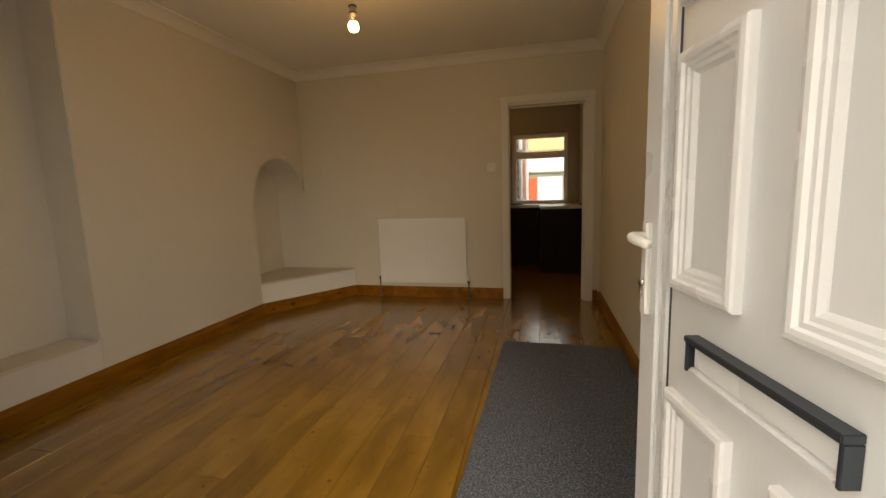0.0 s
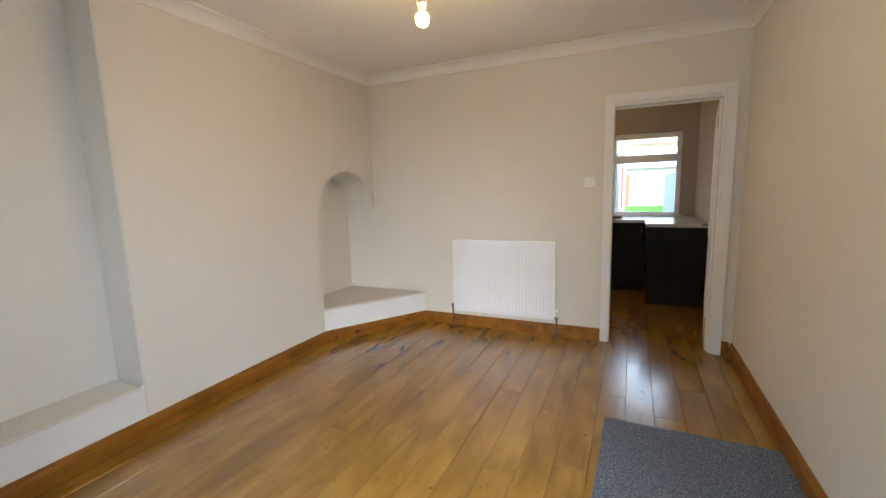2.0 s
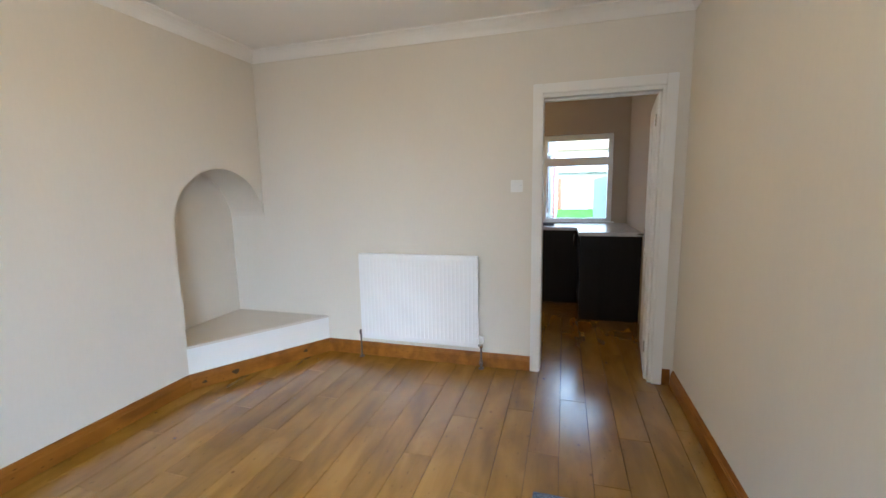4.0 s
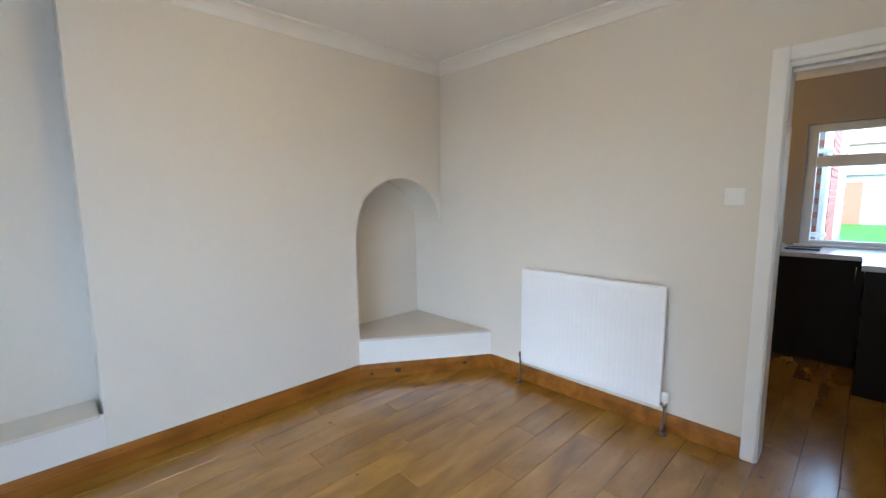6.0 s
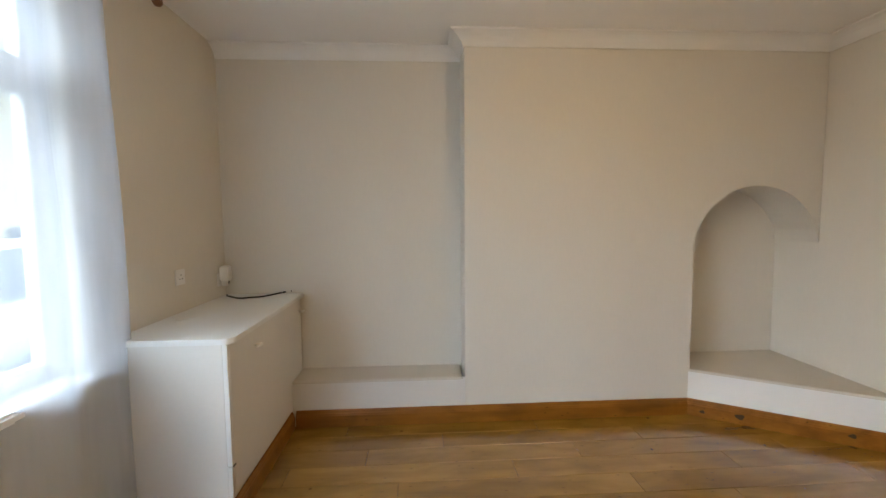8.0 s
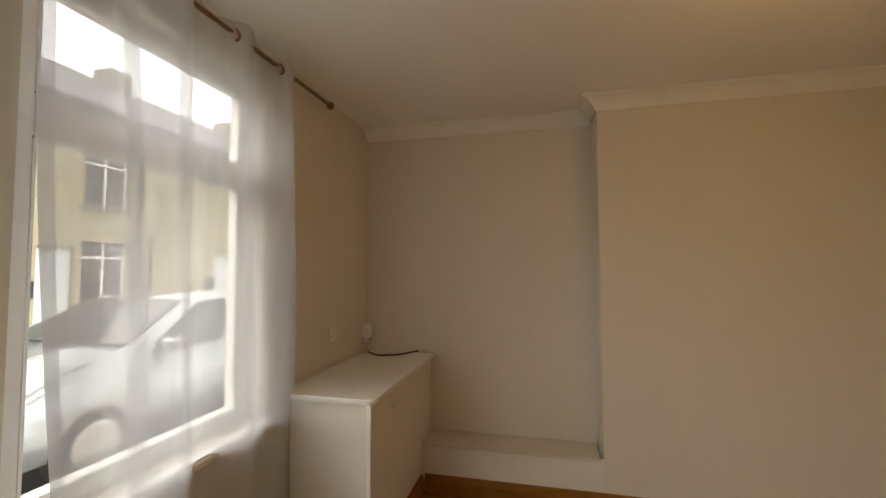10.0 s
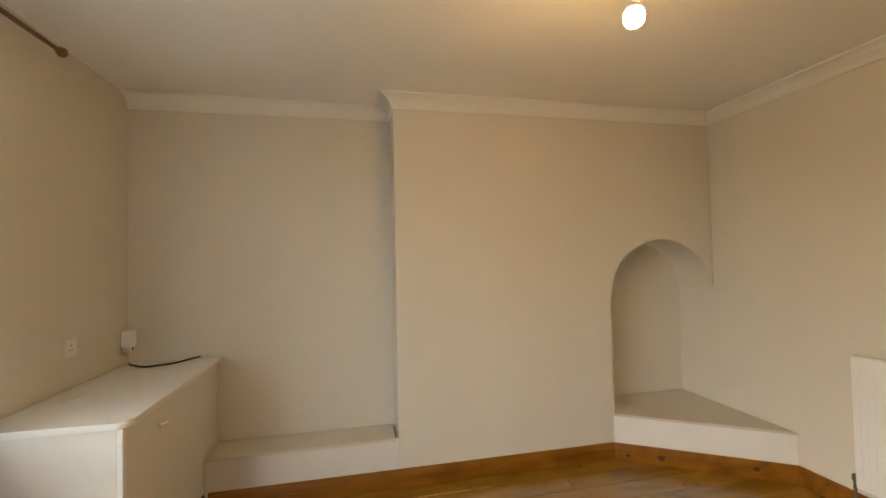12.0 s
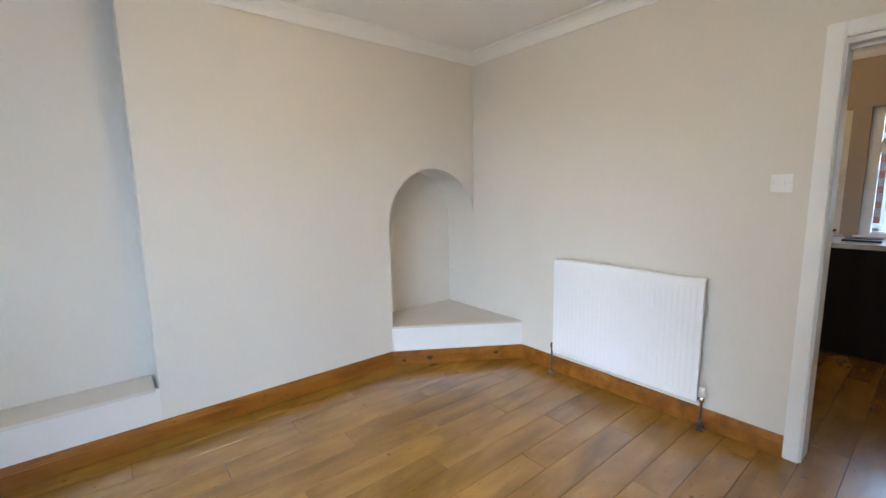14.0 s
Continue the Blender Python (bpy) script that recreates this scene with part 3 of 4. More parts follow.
part("plug_pin_block", box(-0.022, 0.022, 0.006, 0.035, -0.068, -0.0355, 0.004), PLASTIC, plug)
part("dark_plug", box(-0.05, -0.0285, 0.004, 0.03, -0.062, -0.035, 0.004), GASKET, plug, "small grey plug beside it")

# ---- cabinet under the window's corner ----
CX0, CX1, CY1 = XA + 0.003, -1.42, -3.522
cab = thing("meter_cabinet", "low white painted corner cabinet with two flap doors", "cabinet", loc=(0, 0, 0))
part("carcass", box(CX0, CX1, YS + 0.003, CY1 - 0.0205, 0.002, 0.81, 0.002), SATIN_WHITE, cab)
part("door", box(CX0 + 0.002, CX1 - 0.022, CY1 - 0.02, CY1, 0.114, 0.807, 0.002), SATIN_WHITE, cab)
part("edge_strip", box(CX1 - 0.020, CX1 + 0.002, CY1 - 0.02, CY1 + 0.001, 0.262, 0.807, 0.002), GLOSS_WHITE, cab, "glossy white edge strip")
part("edge_strip", box(CX1 - 0.020, CX1, CY1 - 0.02, CY1 - 0.001, 0.114, 0.258, 0.002), SATIN_WHITE, cab)
part("catch", box(CX1 - 0.028, CX1 - 0.004, CY1 - 0.001, CY1 + 0.004, 0.256, 0.262, 0.001), GASKET, cab)
outline = [(CX0, YS + 0.003), (CX1 + 0.012, YS + 0.003)]
for k in range(7):
    a = math.radians(15 * k)
    outline.append((CX1 + 0.012 - 0.05 + 0.05 * math.cos(a), CY1 + 0.026 - 0.05 + 0.05 * math.sin(a)))
outline.append((CX0, CY1 + 0.026))
bm = prism(outline, "z", 0.8105, 0.835)
bmesh.ops.bevel(bm, geom=[e for e in bm.edges if all(v.co.z > 0.83 for v in e.verts)], offset=0.005, segments=2, affect="EDGES")
part("top", bm, GLOSS_WHITE, cab, "white top board with a rounded corner")
for x in (-1.715, -2.475):
    kn = part("knob", tube([(x, CY1, 0.715), (x, CY1 + 0.012, 0.715), (x, CY1 + 0.016, 0.716)], [0.006, 0.006, 0.007]), PLASTIC, cab, smooth=True)
    part("knob_bar", tube([(x - 0.032, CY1 + 0.022, 0.712), (x, CY1 + 0.025, 0.716), (x + 0.032, CY1 + 0.022, 0.720)], [0.0075, 0.009, 0.0075]), PLASTIC, kn, smooth=True)

cable = thing("loose_cable", "thin black cable lying across the white cabinet top", "cable", loc=(-2.45, -3.985, 0.835))
# a shallow bow from the corner socket to the front edge, its end turned up
bow = [(0.155 * math.sin(math.pi * min(1.0, s * 1.06)) ** 0.8 - 0.055 * s - 0.035 * s ** 3, 0.385 * s, 0.0065 + 0.003 * math.sin(s * 9) ** 2) for s in (k / 28 for k in range(29))]
end = bow[-1]
part("cord", tube(bow + [(end[0] - 0.004, end[1] + 0.010, 0.010), (end[0] + 0.002, end[1] + 0.020, 0.013), (end[0] + 0.012, end[1] + 0.022, 0.014), (end[0] + 0.020, end[1] + 0.016, 0.014)], 0.0055, 8), CABLE, cable, smooth=True)
pen = thing("white_offcut", "thin white plastic strip lying on the cabinet top", "offcut", loc=(-1.80, -3.90, 0.835))
part("strip", box(-0.06, 0.06, -0.007, 0.007, 0.0005, 0.006, 0.002), PLASTIC, pen)
pen.rotation_euler = (0, 0, radians(-22))

# ---- bench box in the alcove ----
bench = thing("alcove_bench", "low painted boxed-in ledge filling the alcove", "bench", loc=(0, 0, 0))
part("front", box(XL - 0.018, XL - 0.001, CY1 + 0.002, YB - 0.022, 0.002, 0.284, 0.001), SATIN_WHITE, bench, "white front board")
part("top", box(XA + 0.002, XL + 0.004, CY1 + 0.0015, YB - 0.0185, 0.2845, 0.302, 0.006, 3), BENCH_TOP, bench, "beige painted top with a rounded nosing")
part("end_strip", box(XL - 0.018, XL - 0.003, YB - 0.0215, YB - 0.001, 0.002, 0.30, 0.001), SATIN_WHITE, bench)
# shade in the narrow corner gap, laid in as a thin dark strip
part("gap_shadow_strip", box(XL - 0.005, XL - 0.0008, YB - 0.0215, YB - 0.0199, 0.290, 0.302), GASKET, bench, "thin dark strip standing in for the shaded gap at the corner")

# ---- pendant lamp ----
lamp = thing("pendant_lamp", "bare warm bulb hanging on a short white cord", "lamp", loc=(-0.725, -1.80, ZC))
part("ceiling_rose", lathe([(0.05, -0.0005), (0.05, -0.012), (0.038, -0.024), (0.012, -0.03)]), PLASTIC, lamp, smooth=True)
part("cord", tube([(0, 0, -0.028), (0.002, 0, -0.1), (0, 0, -0.198)], 0.0035), PLASTIC, lamp, smooth=True)
part("lamp_holder", lathe([(0.008, -0.195), (0.016, -0.203), (0.019, -0.216), (0.019, -0.246), (0.024, -0.249), (0.024, -0.258), (0.020, -0.261), (0.020, -0.272), (0.017, -0.290)]), HOLDER, lamp, smooth=True)
for z in (-0.212, -0.252):
    part("holder_ring", lathe([(0.0245, z - 0.004), (0.0255, z - 0.002), (0.0255, z + 0.002), (0.0245, z + 0.004)]), PIPE, lamp, "dark ring round the holder", smooth=True)
part("bulb_collar", lathe([(0.015, -0.2905), (0.020, -0.297), (0.0255, -0.306)]), PLASTIC, lamp, smooth=True)
part("bulb", lathe([(0.025, -0.3062), (0.029, -0.312), (0.031, -0.325), (0.029, -0.341), (0.021, -0.352), (0.010, -0.358), (0.003, -0.359)]), BULB, lamp, "lit warm-white bulb", smooth=True)

# ---- door mat ----
bm = bmesh.new()
random.seed(4)
nx, ny = 34, 110
mx0, mx1, my0, my1 = 0.085, 0.934, -3.99, -1.282
grid = []
for j in range(ny + 1):
    row = []
    for i in range(nx + 1):
        u, v = i / nx, j / ny
        x = mx0 + 0.03 * v - 0.02 * (1 - v) + (mx1 - mx0 - 0.02 * v) * u + 0.002 * math.sin(v * 31)
        row.append(bm.verts.new((min(x, 0.9365), my0 + (my1 - my0) * v - 0.012 * u * v + 0.002 * math.sin(u * 17), 0.0095 + random.uniform(-0.0012, 0.0012))))
    grid.append(row)
for a, b in zip(grid, grid[1:]):
    for k in range(nx):
        bm.faces.new((a[k], a[k + 1], b[k + 1], b[k]))
rim = [e for e in bm.edges if e.is_boundary]
low = bmesh.ops.extrude_edge_only(bm, edges=rim)["geom"]
for v in [g for g in low if isinstance(g, bmesh.types.BMVert)]:
    v.co.z = 0.0006
doormat = thing("door_mat", "long grey flecked carpet runner lying on the wood floor", "mat", loc=(0, 0, 0))
part("carpet", bm, MAT, doormat)

# ---- front door, open into the room ----
HX, HY = 0.781, -4.055
fd = thing("front_door", "white panelled upvc front door standing wide open", "door", loc=(HX, HY, 0), rz=11.3)
# local frame: y runs from the hinge to the lock edge, the outer face looks towards -x
FX = -0.028


def moulding_ring(name, y0, y1, z0, z1, profile, x, mat, parent, label=""):
    """A mitred moulding round a rectangle on the door's outer face; profile is (inset, height)."""
    bm = bmesh.new()
    corners = []
    for cy, cz, sy, sz in ((y0, z0, 1, 1), (y1, z0, -1, 1), (y1, z1, -1, -1), (y0, z1, 1, -1)):
        corners.append([bm.verts.new((x - h, cy + sy * d, cz + sz * d)) for d, h in profile])
    for k in range(4):
        a, b = corners[k], corners[(k + 1) % 4]
        for i in range(len(profile) - 1):
            bm.faces.new((a[i], a[i + 1], b[i + 1], b[i]))
    return part(name, bm, mat, parent, label)


OGEE = [(0.0, -0.001), (0.0, 0.013), (0.003, 0.017), (0.011, 0.019), (0.018, 0.018), (0.021, 0.012), (0.028, 0.012), (0.031, 0.008), (0.038, 0.0075), (0.044, 0.002), (0.046, -0.001)]
BAR = [(0.0, -0.001), (0.0, 0.023), (0.001, 0.025), (0.006, 0.025), (0.007, 0.023), (0.007, -0.001)]
W, H0, H1 = 0.74, 0.03, 2.03
for y0, y1 in ((0.0, 0.076), (W - 0.076, W)):
    part("stile", box(FX, 0.03, y0, y1, H0, H1, 0.006), UPVC, fd)
for z0, z1 in ((H0, 0.14), (H1 - 0.11, H1)):
    part("rail", box(FX, 0.029, 0.0765, W - 0.0765, z0, z1, 0.006), UPVC, fd)
for y0, y1 in ((0.076, 0.106), (W - 0.106, W - 0.076)):
    part("bead", box(FX + 0.006, 0.02, y0 + 0.0004, y1, 0.14, H1 - 0.11, 0.006), UPVC, fd)
for y0 in (0.106, W - 0.110):
    part("gasket", box(FX + 0.010, FX + 0.013, y0, y0 + 0.004, 0.145, H1 - 0.115), GASKET, fd, "black rubber seal line")
part("infill_panel", box(FX + 0.012, 0.018, 0.1065, W - 0.1065, 0.142, H1 - 0.112), UPVC_PANEL, fd, "embossed white infill panel")
PX = FX + 0.0118
P = [(0.125, 0.341, 0.945, 1.362), (0.434, 0.615, 0.945, 1.362), (0.125, 0.341, 0.22, 0.745), (0.434, 0.615, 0.22, 0.745)]
for y0, y1, z0, z1 in P:
    moulding_ring("moulding", y0, y1, z0, z1, OGEE, PX, UPVC, fd)
for y0, y1 in ((0.125, 0.341), (0.434, 0.615)):
    moulding_ring("glazing_frame", y0, y1, 1.44, 1.86, OGEE, PX, UPVC, fd)
    part("frosted_pane", box(PX - 0.006, PX - 0.001, y0 + 0.047, y1 - 0.047, 1.487, 1.813), material("frosted_glass", (0.55, 0.58, 0.6), 0.25, vary=0.05, bump=0.2), fd, "pale frosted glass")
LY0, LY1 = 0.238, 0.535
part("letter_plate", box(PX - 0.014, PX - 0.0005, LY0 + 0.012, LY1 - 0.012, 0.826, 0.866, 0.003), UPVC, fd, "white letter flap")
part("letter_plate_hood", box(PX - 0.026, PX - 0.0003, LY0, LY1, 0.868, 0.879, 0.0015), LETTER, fd, "dark slate-grey hood bar")
for y0 in (LY0 + 0.0005, LY1 - 0.0062):
    part("letter_plate_end", box(PX - 0.023, PX - 0.0003, y0, y0 + 0.0057, 0.816, 0.8675, 0.001), LETTER, fd, "dark slate-grey end")
part("letter_plate_lip", box(PX - 0.021, PX - 0.0003, LY0 + 0.0065, LY1 - 0.0065, 0.814, 0.8255, 0.004), UPVC, fd)
part("handle_plate", box(FX - 0.012, FX - 0.0002, W - 0.052, W - 0.022, 0.862, 1.066, 0.007, 3), PLASTIC, fd, "white handle plate")
part("handle", tube([(FX - 0.01, W - 0.036, 1.030), (FX - 0.028, W - 0.036, 1.031), (FX - 0.033, W - 0.038, 1.031), (FX - 0.039, W - 0.045, 1.031), (FX - 0.039, W - 0.060, 1.029), (FX - 0.034, W - 0.080, 1.025), (FX - 0.030, W - 0.096, 1.021)],
                    [0.011, 0.011, 0.0115, 0.0115, 0.011, 0.010, 0.0085], 14), PLASTIC, fd, "white lever handle", smooth=True)
part("key_cylinder", tube([(FX - 0.010, W - 0.036, 0.935), (FX - 0.018, W - 0.036, 0.935)], 0.009, 14), CHROME, fd, "brass-grey lock cylinder", smooth=True)
part("key_cylinder", box(FX - 0.0178, FX - 0.011, W - 0.041, W - 0.031, 0.908, 0.930, 0.002), CHROME, fd)
for z in (0.25, 1.05, 1.8):
    part("hinge", tube([(FX + 0.004, -0.014, z), (FX + 0.004, -0.014, z + 0.1)], 0.010, 12), PLASTIC, fd, smooth=True)
dfr = thing("door_2", "white upvc outer door frame with a low threshold", "door frame", kind="structure")
FYD = YS - 0.10
part("jamb", box(-0.219, -0.165, FYD - 0.035, FYD + 0.035, -0.19, 2.099, 0.005), UPVC, dfr)
part("jamb", box(0.785, 0.819, FYD - 0.035, FYD + 0.035, -0.19, 2.099, 0.005), UPVC, dfr)
part("head", box(-0.1645, 0.7845, FYD - 0.034, FYD + 0.034, 2.045, 2.099, 0.005), UPVC, dfr)
part("threshold", box(-0.1645, 0.7845, YS - 0.139, YS - 0.002, -0.19, -0.005, 0.006), material("threshold_stone", (0.3, 0.29, 0.27), 0.7, vary=0.15), dfr)

# ---- curtain and rod ----
rod = thing("curtain_rod", "dark bronze curtain rod with ball finials above the window", "curtain rod", loc=(0, 0, 0))
RY, RZ = YS + 0.092, 2.372
part("pole", tube([(-1.735, RY, RZ + 0.018), (0.10, RY, RZ - 0.012)], 0.0105, 14), COPPER, rod, smooth=True)
for x, s in ((-1.735, -1), (0.10, 1)):
    z = RZ + 0.018 if s < 0 else RZ - 0.012
    part("finial", tube([(x, RY, z), (x + s * 0.012, RY, z), (x + s * 0.02, RY, z), (x + s * 0.034, RY, z), (x + s * 0.05, RY, z), (x + s * 0.056, RY, z)], [0.011, 0.016, 0.02, 0.024, 0.016, 0.004], 14), COPPER, rod, smooth=True)
for x in (-1.30, 0.02):
    part("bracket", tube([(x, RY, RZ), (x, YS + 0.002, RZ - 0.01)], 0.007, 8), COPPER, rod, smooth=True)


def gather(x):
    """The phase of the folds, closer together towards the gathered side; the pole shows where its sine is below nought."""
    return 2 * math.pi * ((x + 1.10) / 0.31 - 0.16 * (x + 1.10) ** 2)


def curtain(x0, x1, folds, seed):
    """A sheer panel hung on eyelets: wavy at the head, looser towards the hem."""
    random.seed(seed)
    t = thing("sheer_curtain", "white sheer voile curtain on eyelets, hanging in soft folds", "curtain", loc=(0, 0, 0))
    bm = bmesh.new()
    nu, nv = 180, 60
    ph = [random.uniform(0, 6.28) for _ in range(6)]
    rows = []
    top, bot = RZ + 0.055, 0.035
    for j in range(nv + 1):
        v = j / nv
        row = []
        for i in range(nu + 1):
            u = i / nu
            x = x0 + (x1 - x0) * u
            # the panel widens a little and its folds wander on the way down
            x += -0.045 * v * (1 - u) - 0.15 * v * u + 0.02 * v * math.sin(5 * u + 4 * v + ph[0])
            amp = 0.028 * (1 - 0.45 * v)
            y = RY + amp * math.sin(gather(x0 + (x1 - x0) * u) + 0.8 * v * math.sin(3 * u + ph[1]))
            y += 0.022 * v * math.sin(2 * math.pi * (folds * 0.6) * u + ph[2] + 1.5 * v) + 0.006 * math.sin(17 * u + 9 * v + ph[3])
            z = top + (bot - top) * v + (0.012 * math.sin(2 * math.pi * folds * u) if j == 0 else 0)
            if j == nv:
                z += 0.012 * math.sin(9 * u + ph[4])
            row.append(bm.verts.new((x, y, z)))
        rows.append(row)
    for a, b in zip(rows, rows[1:]):
        for k in range(nu):
            bm.faces.new((a[k], a[k + 1], b[k + 1], b[k]))
    part("voile", bm, SHEER, t, smooth=True)
    # doubled hems give denser bands at the side and foot
    for k0, kn, nm in ((0, 30, "side_gather"), (0, 6, "side_hem"), (nu - 5, 6, "side_hem"), (105, 13, "pleat"), (134, 9, "pleat"), (58, 8, "pleat")):
        bm = bmesh.new()
        hem = []
        for j in range(nv + 1):
            v = j / nv
            line = []
            for i in range(k0, k0 + kn):
                u = i / nu
                x = x0 + (x1 - x0) * u - 0.045 * v * (1 - u) - 0.15 * v * u + 0.02 * v * math.sin(5 * u + 4 * v + ph[0])
                amp = 0.028 * (1 - 0.45 * v)
                y = RY + amp * math.sin(gather(x0 + (x1 - x0) * u) + 0.8 * v * math.sin(3 * u + ph[1]))
                y += 0.022 * v * math.sin(2 * math.pi * (folds * 0.6) * u + ph[2] + 1.5 * v) + 0.006 * math.sin(17 * u + 9 * v + ph[3])
                line.append(bm.verts.new((x, y + (0.002 if kn == 6 else 0.004), top + (bot + 0.01 - top) * v)))
            hem.append(line)
        for a, b in zip(hem, hem[1:]):
            for k in range(kn - 1):
                bm.faces.new((a[k], a[k + 1], b[k + 1], b[k]))
        part(nm, bm, SHEER, t, smooth=True)
    for k in range(folds):
        x = -1.265 + 0.29 * k
        ring = [(x - 0.020 * math.cos(a), RY + 0.021 * math.cos(a), RZ - 0.004 + 0.027 * math.sin(a)) for a in (2 * math.pi * q / 20 for q in range(21))]
        part("eyelet", tube(ring, 0.0062, 8), COPPER, t, "bronze eyelet ring", smooth=True)
    return t


curtain(-1.41, -0.31, 4, 3)

# ---- kitchen ----
def base_unit(x0, x1, y0, y1, face, doors, label):
    """A base cabinet; face is the side that opens: 'y' towards the doorway or 'x' towards the middle of the kitchen."""
    u = thing("base_unit", label, "kitchen cabinet", loc=((x0 + x1) / 2, (y0 + y1) / 2, 0), group="kitchen base units")
    hx, hy = (x1 - x0) / 2, (y1 - y0) / 2
    if face == "y":
        part("carcass", box(-hx, hx, -hy + 0.02, hy, 0.12, 0.87), KITCHEN_FRONT, u)
        part("kickboard", box(-hx, hx, -hy + 0.06, -hy + 0.075, 0.001, 0.119), KITCHEN_FRONT, u)
        n = doors
        for k in range(n):
            a, b = -hx + 2 * hx * k / n + 0.002, -hx + 2 * hx * (k + 1) / n - 0.002
            d = part("door", box(a, b, -hy, -hy + 0.0195, 0.122, 0.868, 0.002), KITCHEN_FRONT, u)
            part("handle", tube([(b - 0.04, -hy, 0.70), (b - 0.04, -hy - 0.03, 0.70), (b - 0.04, -hy - 0.03, 0.82), (b - 0.04, -hy, 0.82)], 0.005, 8), CHROME, d, smooth=True)
    else:
        part("carcass", box(-hx + 0.02, hx, -hy + 0.019, hy, 0.12, 0.87), KITCHEN_FRONT, u)
        part("end_panel", box(-hx, hx, -hy, -hy + 0.0185, 0.001, 0.869, 0.002), KITCHEN_FRONT, u, "dark wood-grain end panel")
        part("door", box(-hx, -hx + 0.0195, -hy + 0.021, hy - 0.002, 0.122, 0.868, 0.002), KITCHEN_FRONT, u)
    return u


for k in range(3):
    base_unit(-1.42 + 0.6 * k, -0.822 + 0.6 * k, 1.92, 2.49, "y", 1 if k else 2, "dark wood-grain kitchen base unit below the window")
base_unit(0.385, 0.953, 1.36, 1.90, "x", 1, "dark kitchen base unit with a plain end panel facing the doorway")
base_unit(0.385, 0.953, 1.915, 2.49, "x", 1, "dark corner kitchen base unit below the window")
wt = thing("worktop", "pale speckled L-shaped kitchen worktop", "worktop", loc=(0, 0, 0))
bm = prism([(-1.44, 2.496), (-1.44, 1.885), (0.365, 1.885), (0.365, 1.335), (0.955, 1.335), (0.955, 2.496)], "z", 0.8705, 0.908)
bmesh.ops.bevel(bm, geom=[e for e in bm.edges if all(v.co.z > 0.9 for v in e.verts)], offset=0.006, segments=2, affect="EDGES")
part("slab", bm, WORKTOP, wt)
kt = thing("black_appliance", "small black kitchen gadget with a pale top on the worktop", "appliance", loc=(-0.28, 2.25, 0.908))
part("body", box(-0.06, 0.06, -0.05, 0.05, 0.001, 0.075, 0.012, 3), CABLE, kt)
part("spout", tube([(0.05, 0, 0.05), (0.085, 0, 0.07), (0.10, 0, 0.075)], [0.014, 0.011, 0.009]), CABLE, kt, smooth=True)
part("top", box(-0.045, 0.03, -0.035, 0.035, 0.0755, 0.09, 0.006), PLASTIC, kt, "pale top")
tray = thing("black_tray", "flat black tray lying on the worktop", "tray", loc=(0.0, 2.16, 0.908))
part("tray_base", box(-0.12, 0.11, -0.09, 0.09, 0.0008, 0.008, 0.003), CABLE, tray)
for a, b, c, d in ((-0.12, 0.11, -0.09, -0.082), (-0.12, 0.11, 0.082, 0.09)):
    part("tray_rim", box(a, b, c, d, 0.0085, 0.016, 0.002), CABLE, tray)
wall_plate("kitchen_socket", "white double socket above the worktop", "socket", (XR, 1.75, 1.12), 90, w=0.146, rocker=False, sockets=2)
batten = thing("batten_light", "slim white batten light fixed flat under the kitchen ceiling", "ceiling light", loc=(0.03, 1.94, ZC))
part("body", box(0.012, 0.878, -0.035, 0.035, -0.020, -0.0005, 0.003), PLASTIC, batten)
part("diffuser", box(0.014, 0.876, -0.030, 0.030, -0.048, -0.0205, 0.010, 3), GLOSS_WHITE, batten, "ribbed white plastic diffuser")
for x in (0.0, 0.8785):
    part("end_cap", box(x, x + 0.0115, -0.037, 0.037, -0.050, -0.0005, 0.003), PLASTIC, batten)
kl = thing("kitchen_lamp", "warm ceiling bulb in the kitchen", "lamp", loc=(-0.75, 1.35, ZC))
part("ceiling_rose", lathe([(0.05, -0.0005), (0.05, -0.012), (0.038, -0.024), (0.012, -0.03)]), PLASTIC, kl, smooth=True)
part("cord", tube([(0, 0, -0.028), (0, 0, -0.1)], 0.0035), PLASTIC, kl, smooth=True)
part("lamp_holder", lathe([(0.008, -0.1), (0.019, -0.11), (0.019, -0.15), (0.017, -0.16)]), PLASTIC, kl, smooth=True)
part("bulb", lathe([(0.013, -0.1605), (0.026, -0.195), (0.033, -0.225), (0.027, -0.255), (0.004, -0.27)]), BULB_K, kl, "lit warm bulb", smooth=True)

# ---- outside: ground, street, gardens ----
ASPHALT = material("asphalt", (0.055, 0.055, 0.057), 0.9, vary=0.25, scale=2, fine=150, bump=0.5, spec=0.2)
PAVING = material("concrete_paving", (0.42, 0.41, 0.39), 0.85, vary=0.12, scale=2, fine=80, bump=0.3)
GRASS = material("lawn", (0.045, 0.110, 0.012), 0.9, vary=0.4, scale=5, fine=160, bump=0.8, spec=0.05)
RENDER_CREAM = material("cream_render", (0.47, 0.41, 0.28), 0.9, vary=0.08, scale=1.5, fine=60, bump=0.4)
RENDER_PALE = material("pale_render", (0.30, 0.285, 0.26), 0.9, vary=0.08, scale=1.5, fine=60, bump=0.4)
TAN_TILE = material("tan_roof_tile", (0.40, 0.30, 0.17), 0.8, vary=0.2, scale=3, fine=30, bump=0.4)
SLATE = material("slate_roof", (0.16, 0.165, 0.18), 0.7, vary=0.25, scale=4, fine=40, bump=0.4)
DARK_GLASS = material("dark_window_glass", (0.05, 0.06, 0.07), 0.08, vary=0.1, scale=1, bump=0.0)
RED = material("red_paint", (0.45, 0.075, 0.03), 0.45, vary=0.12, scale=3, fine=50, bump=0.1)
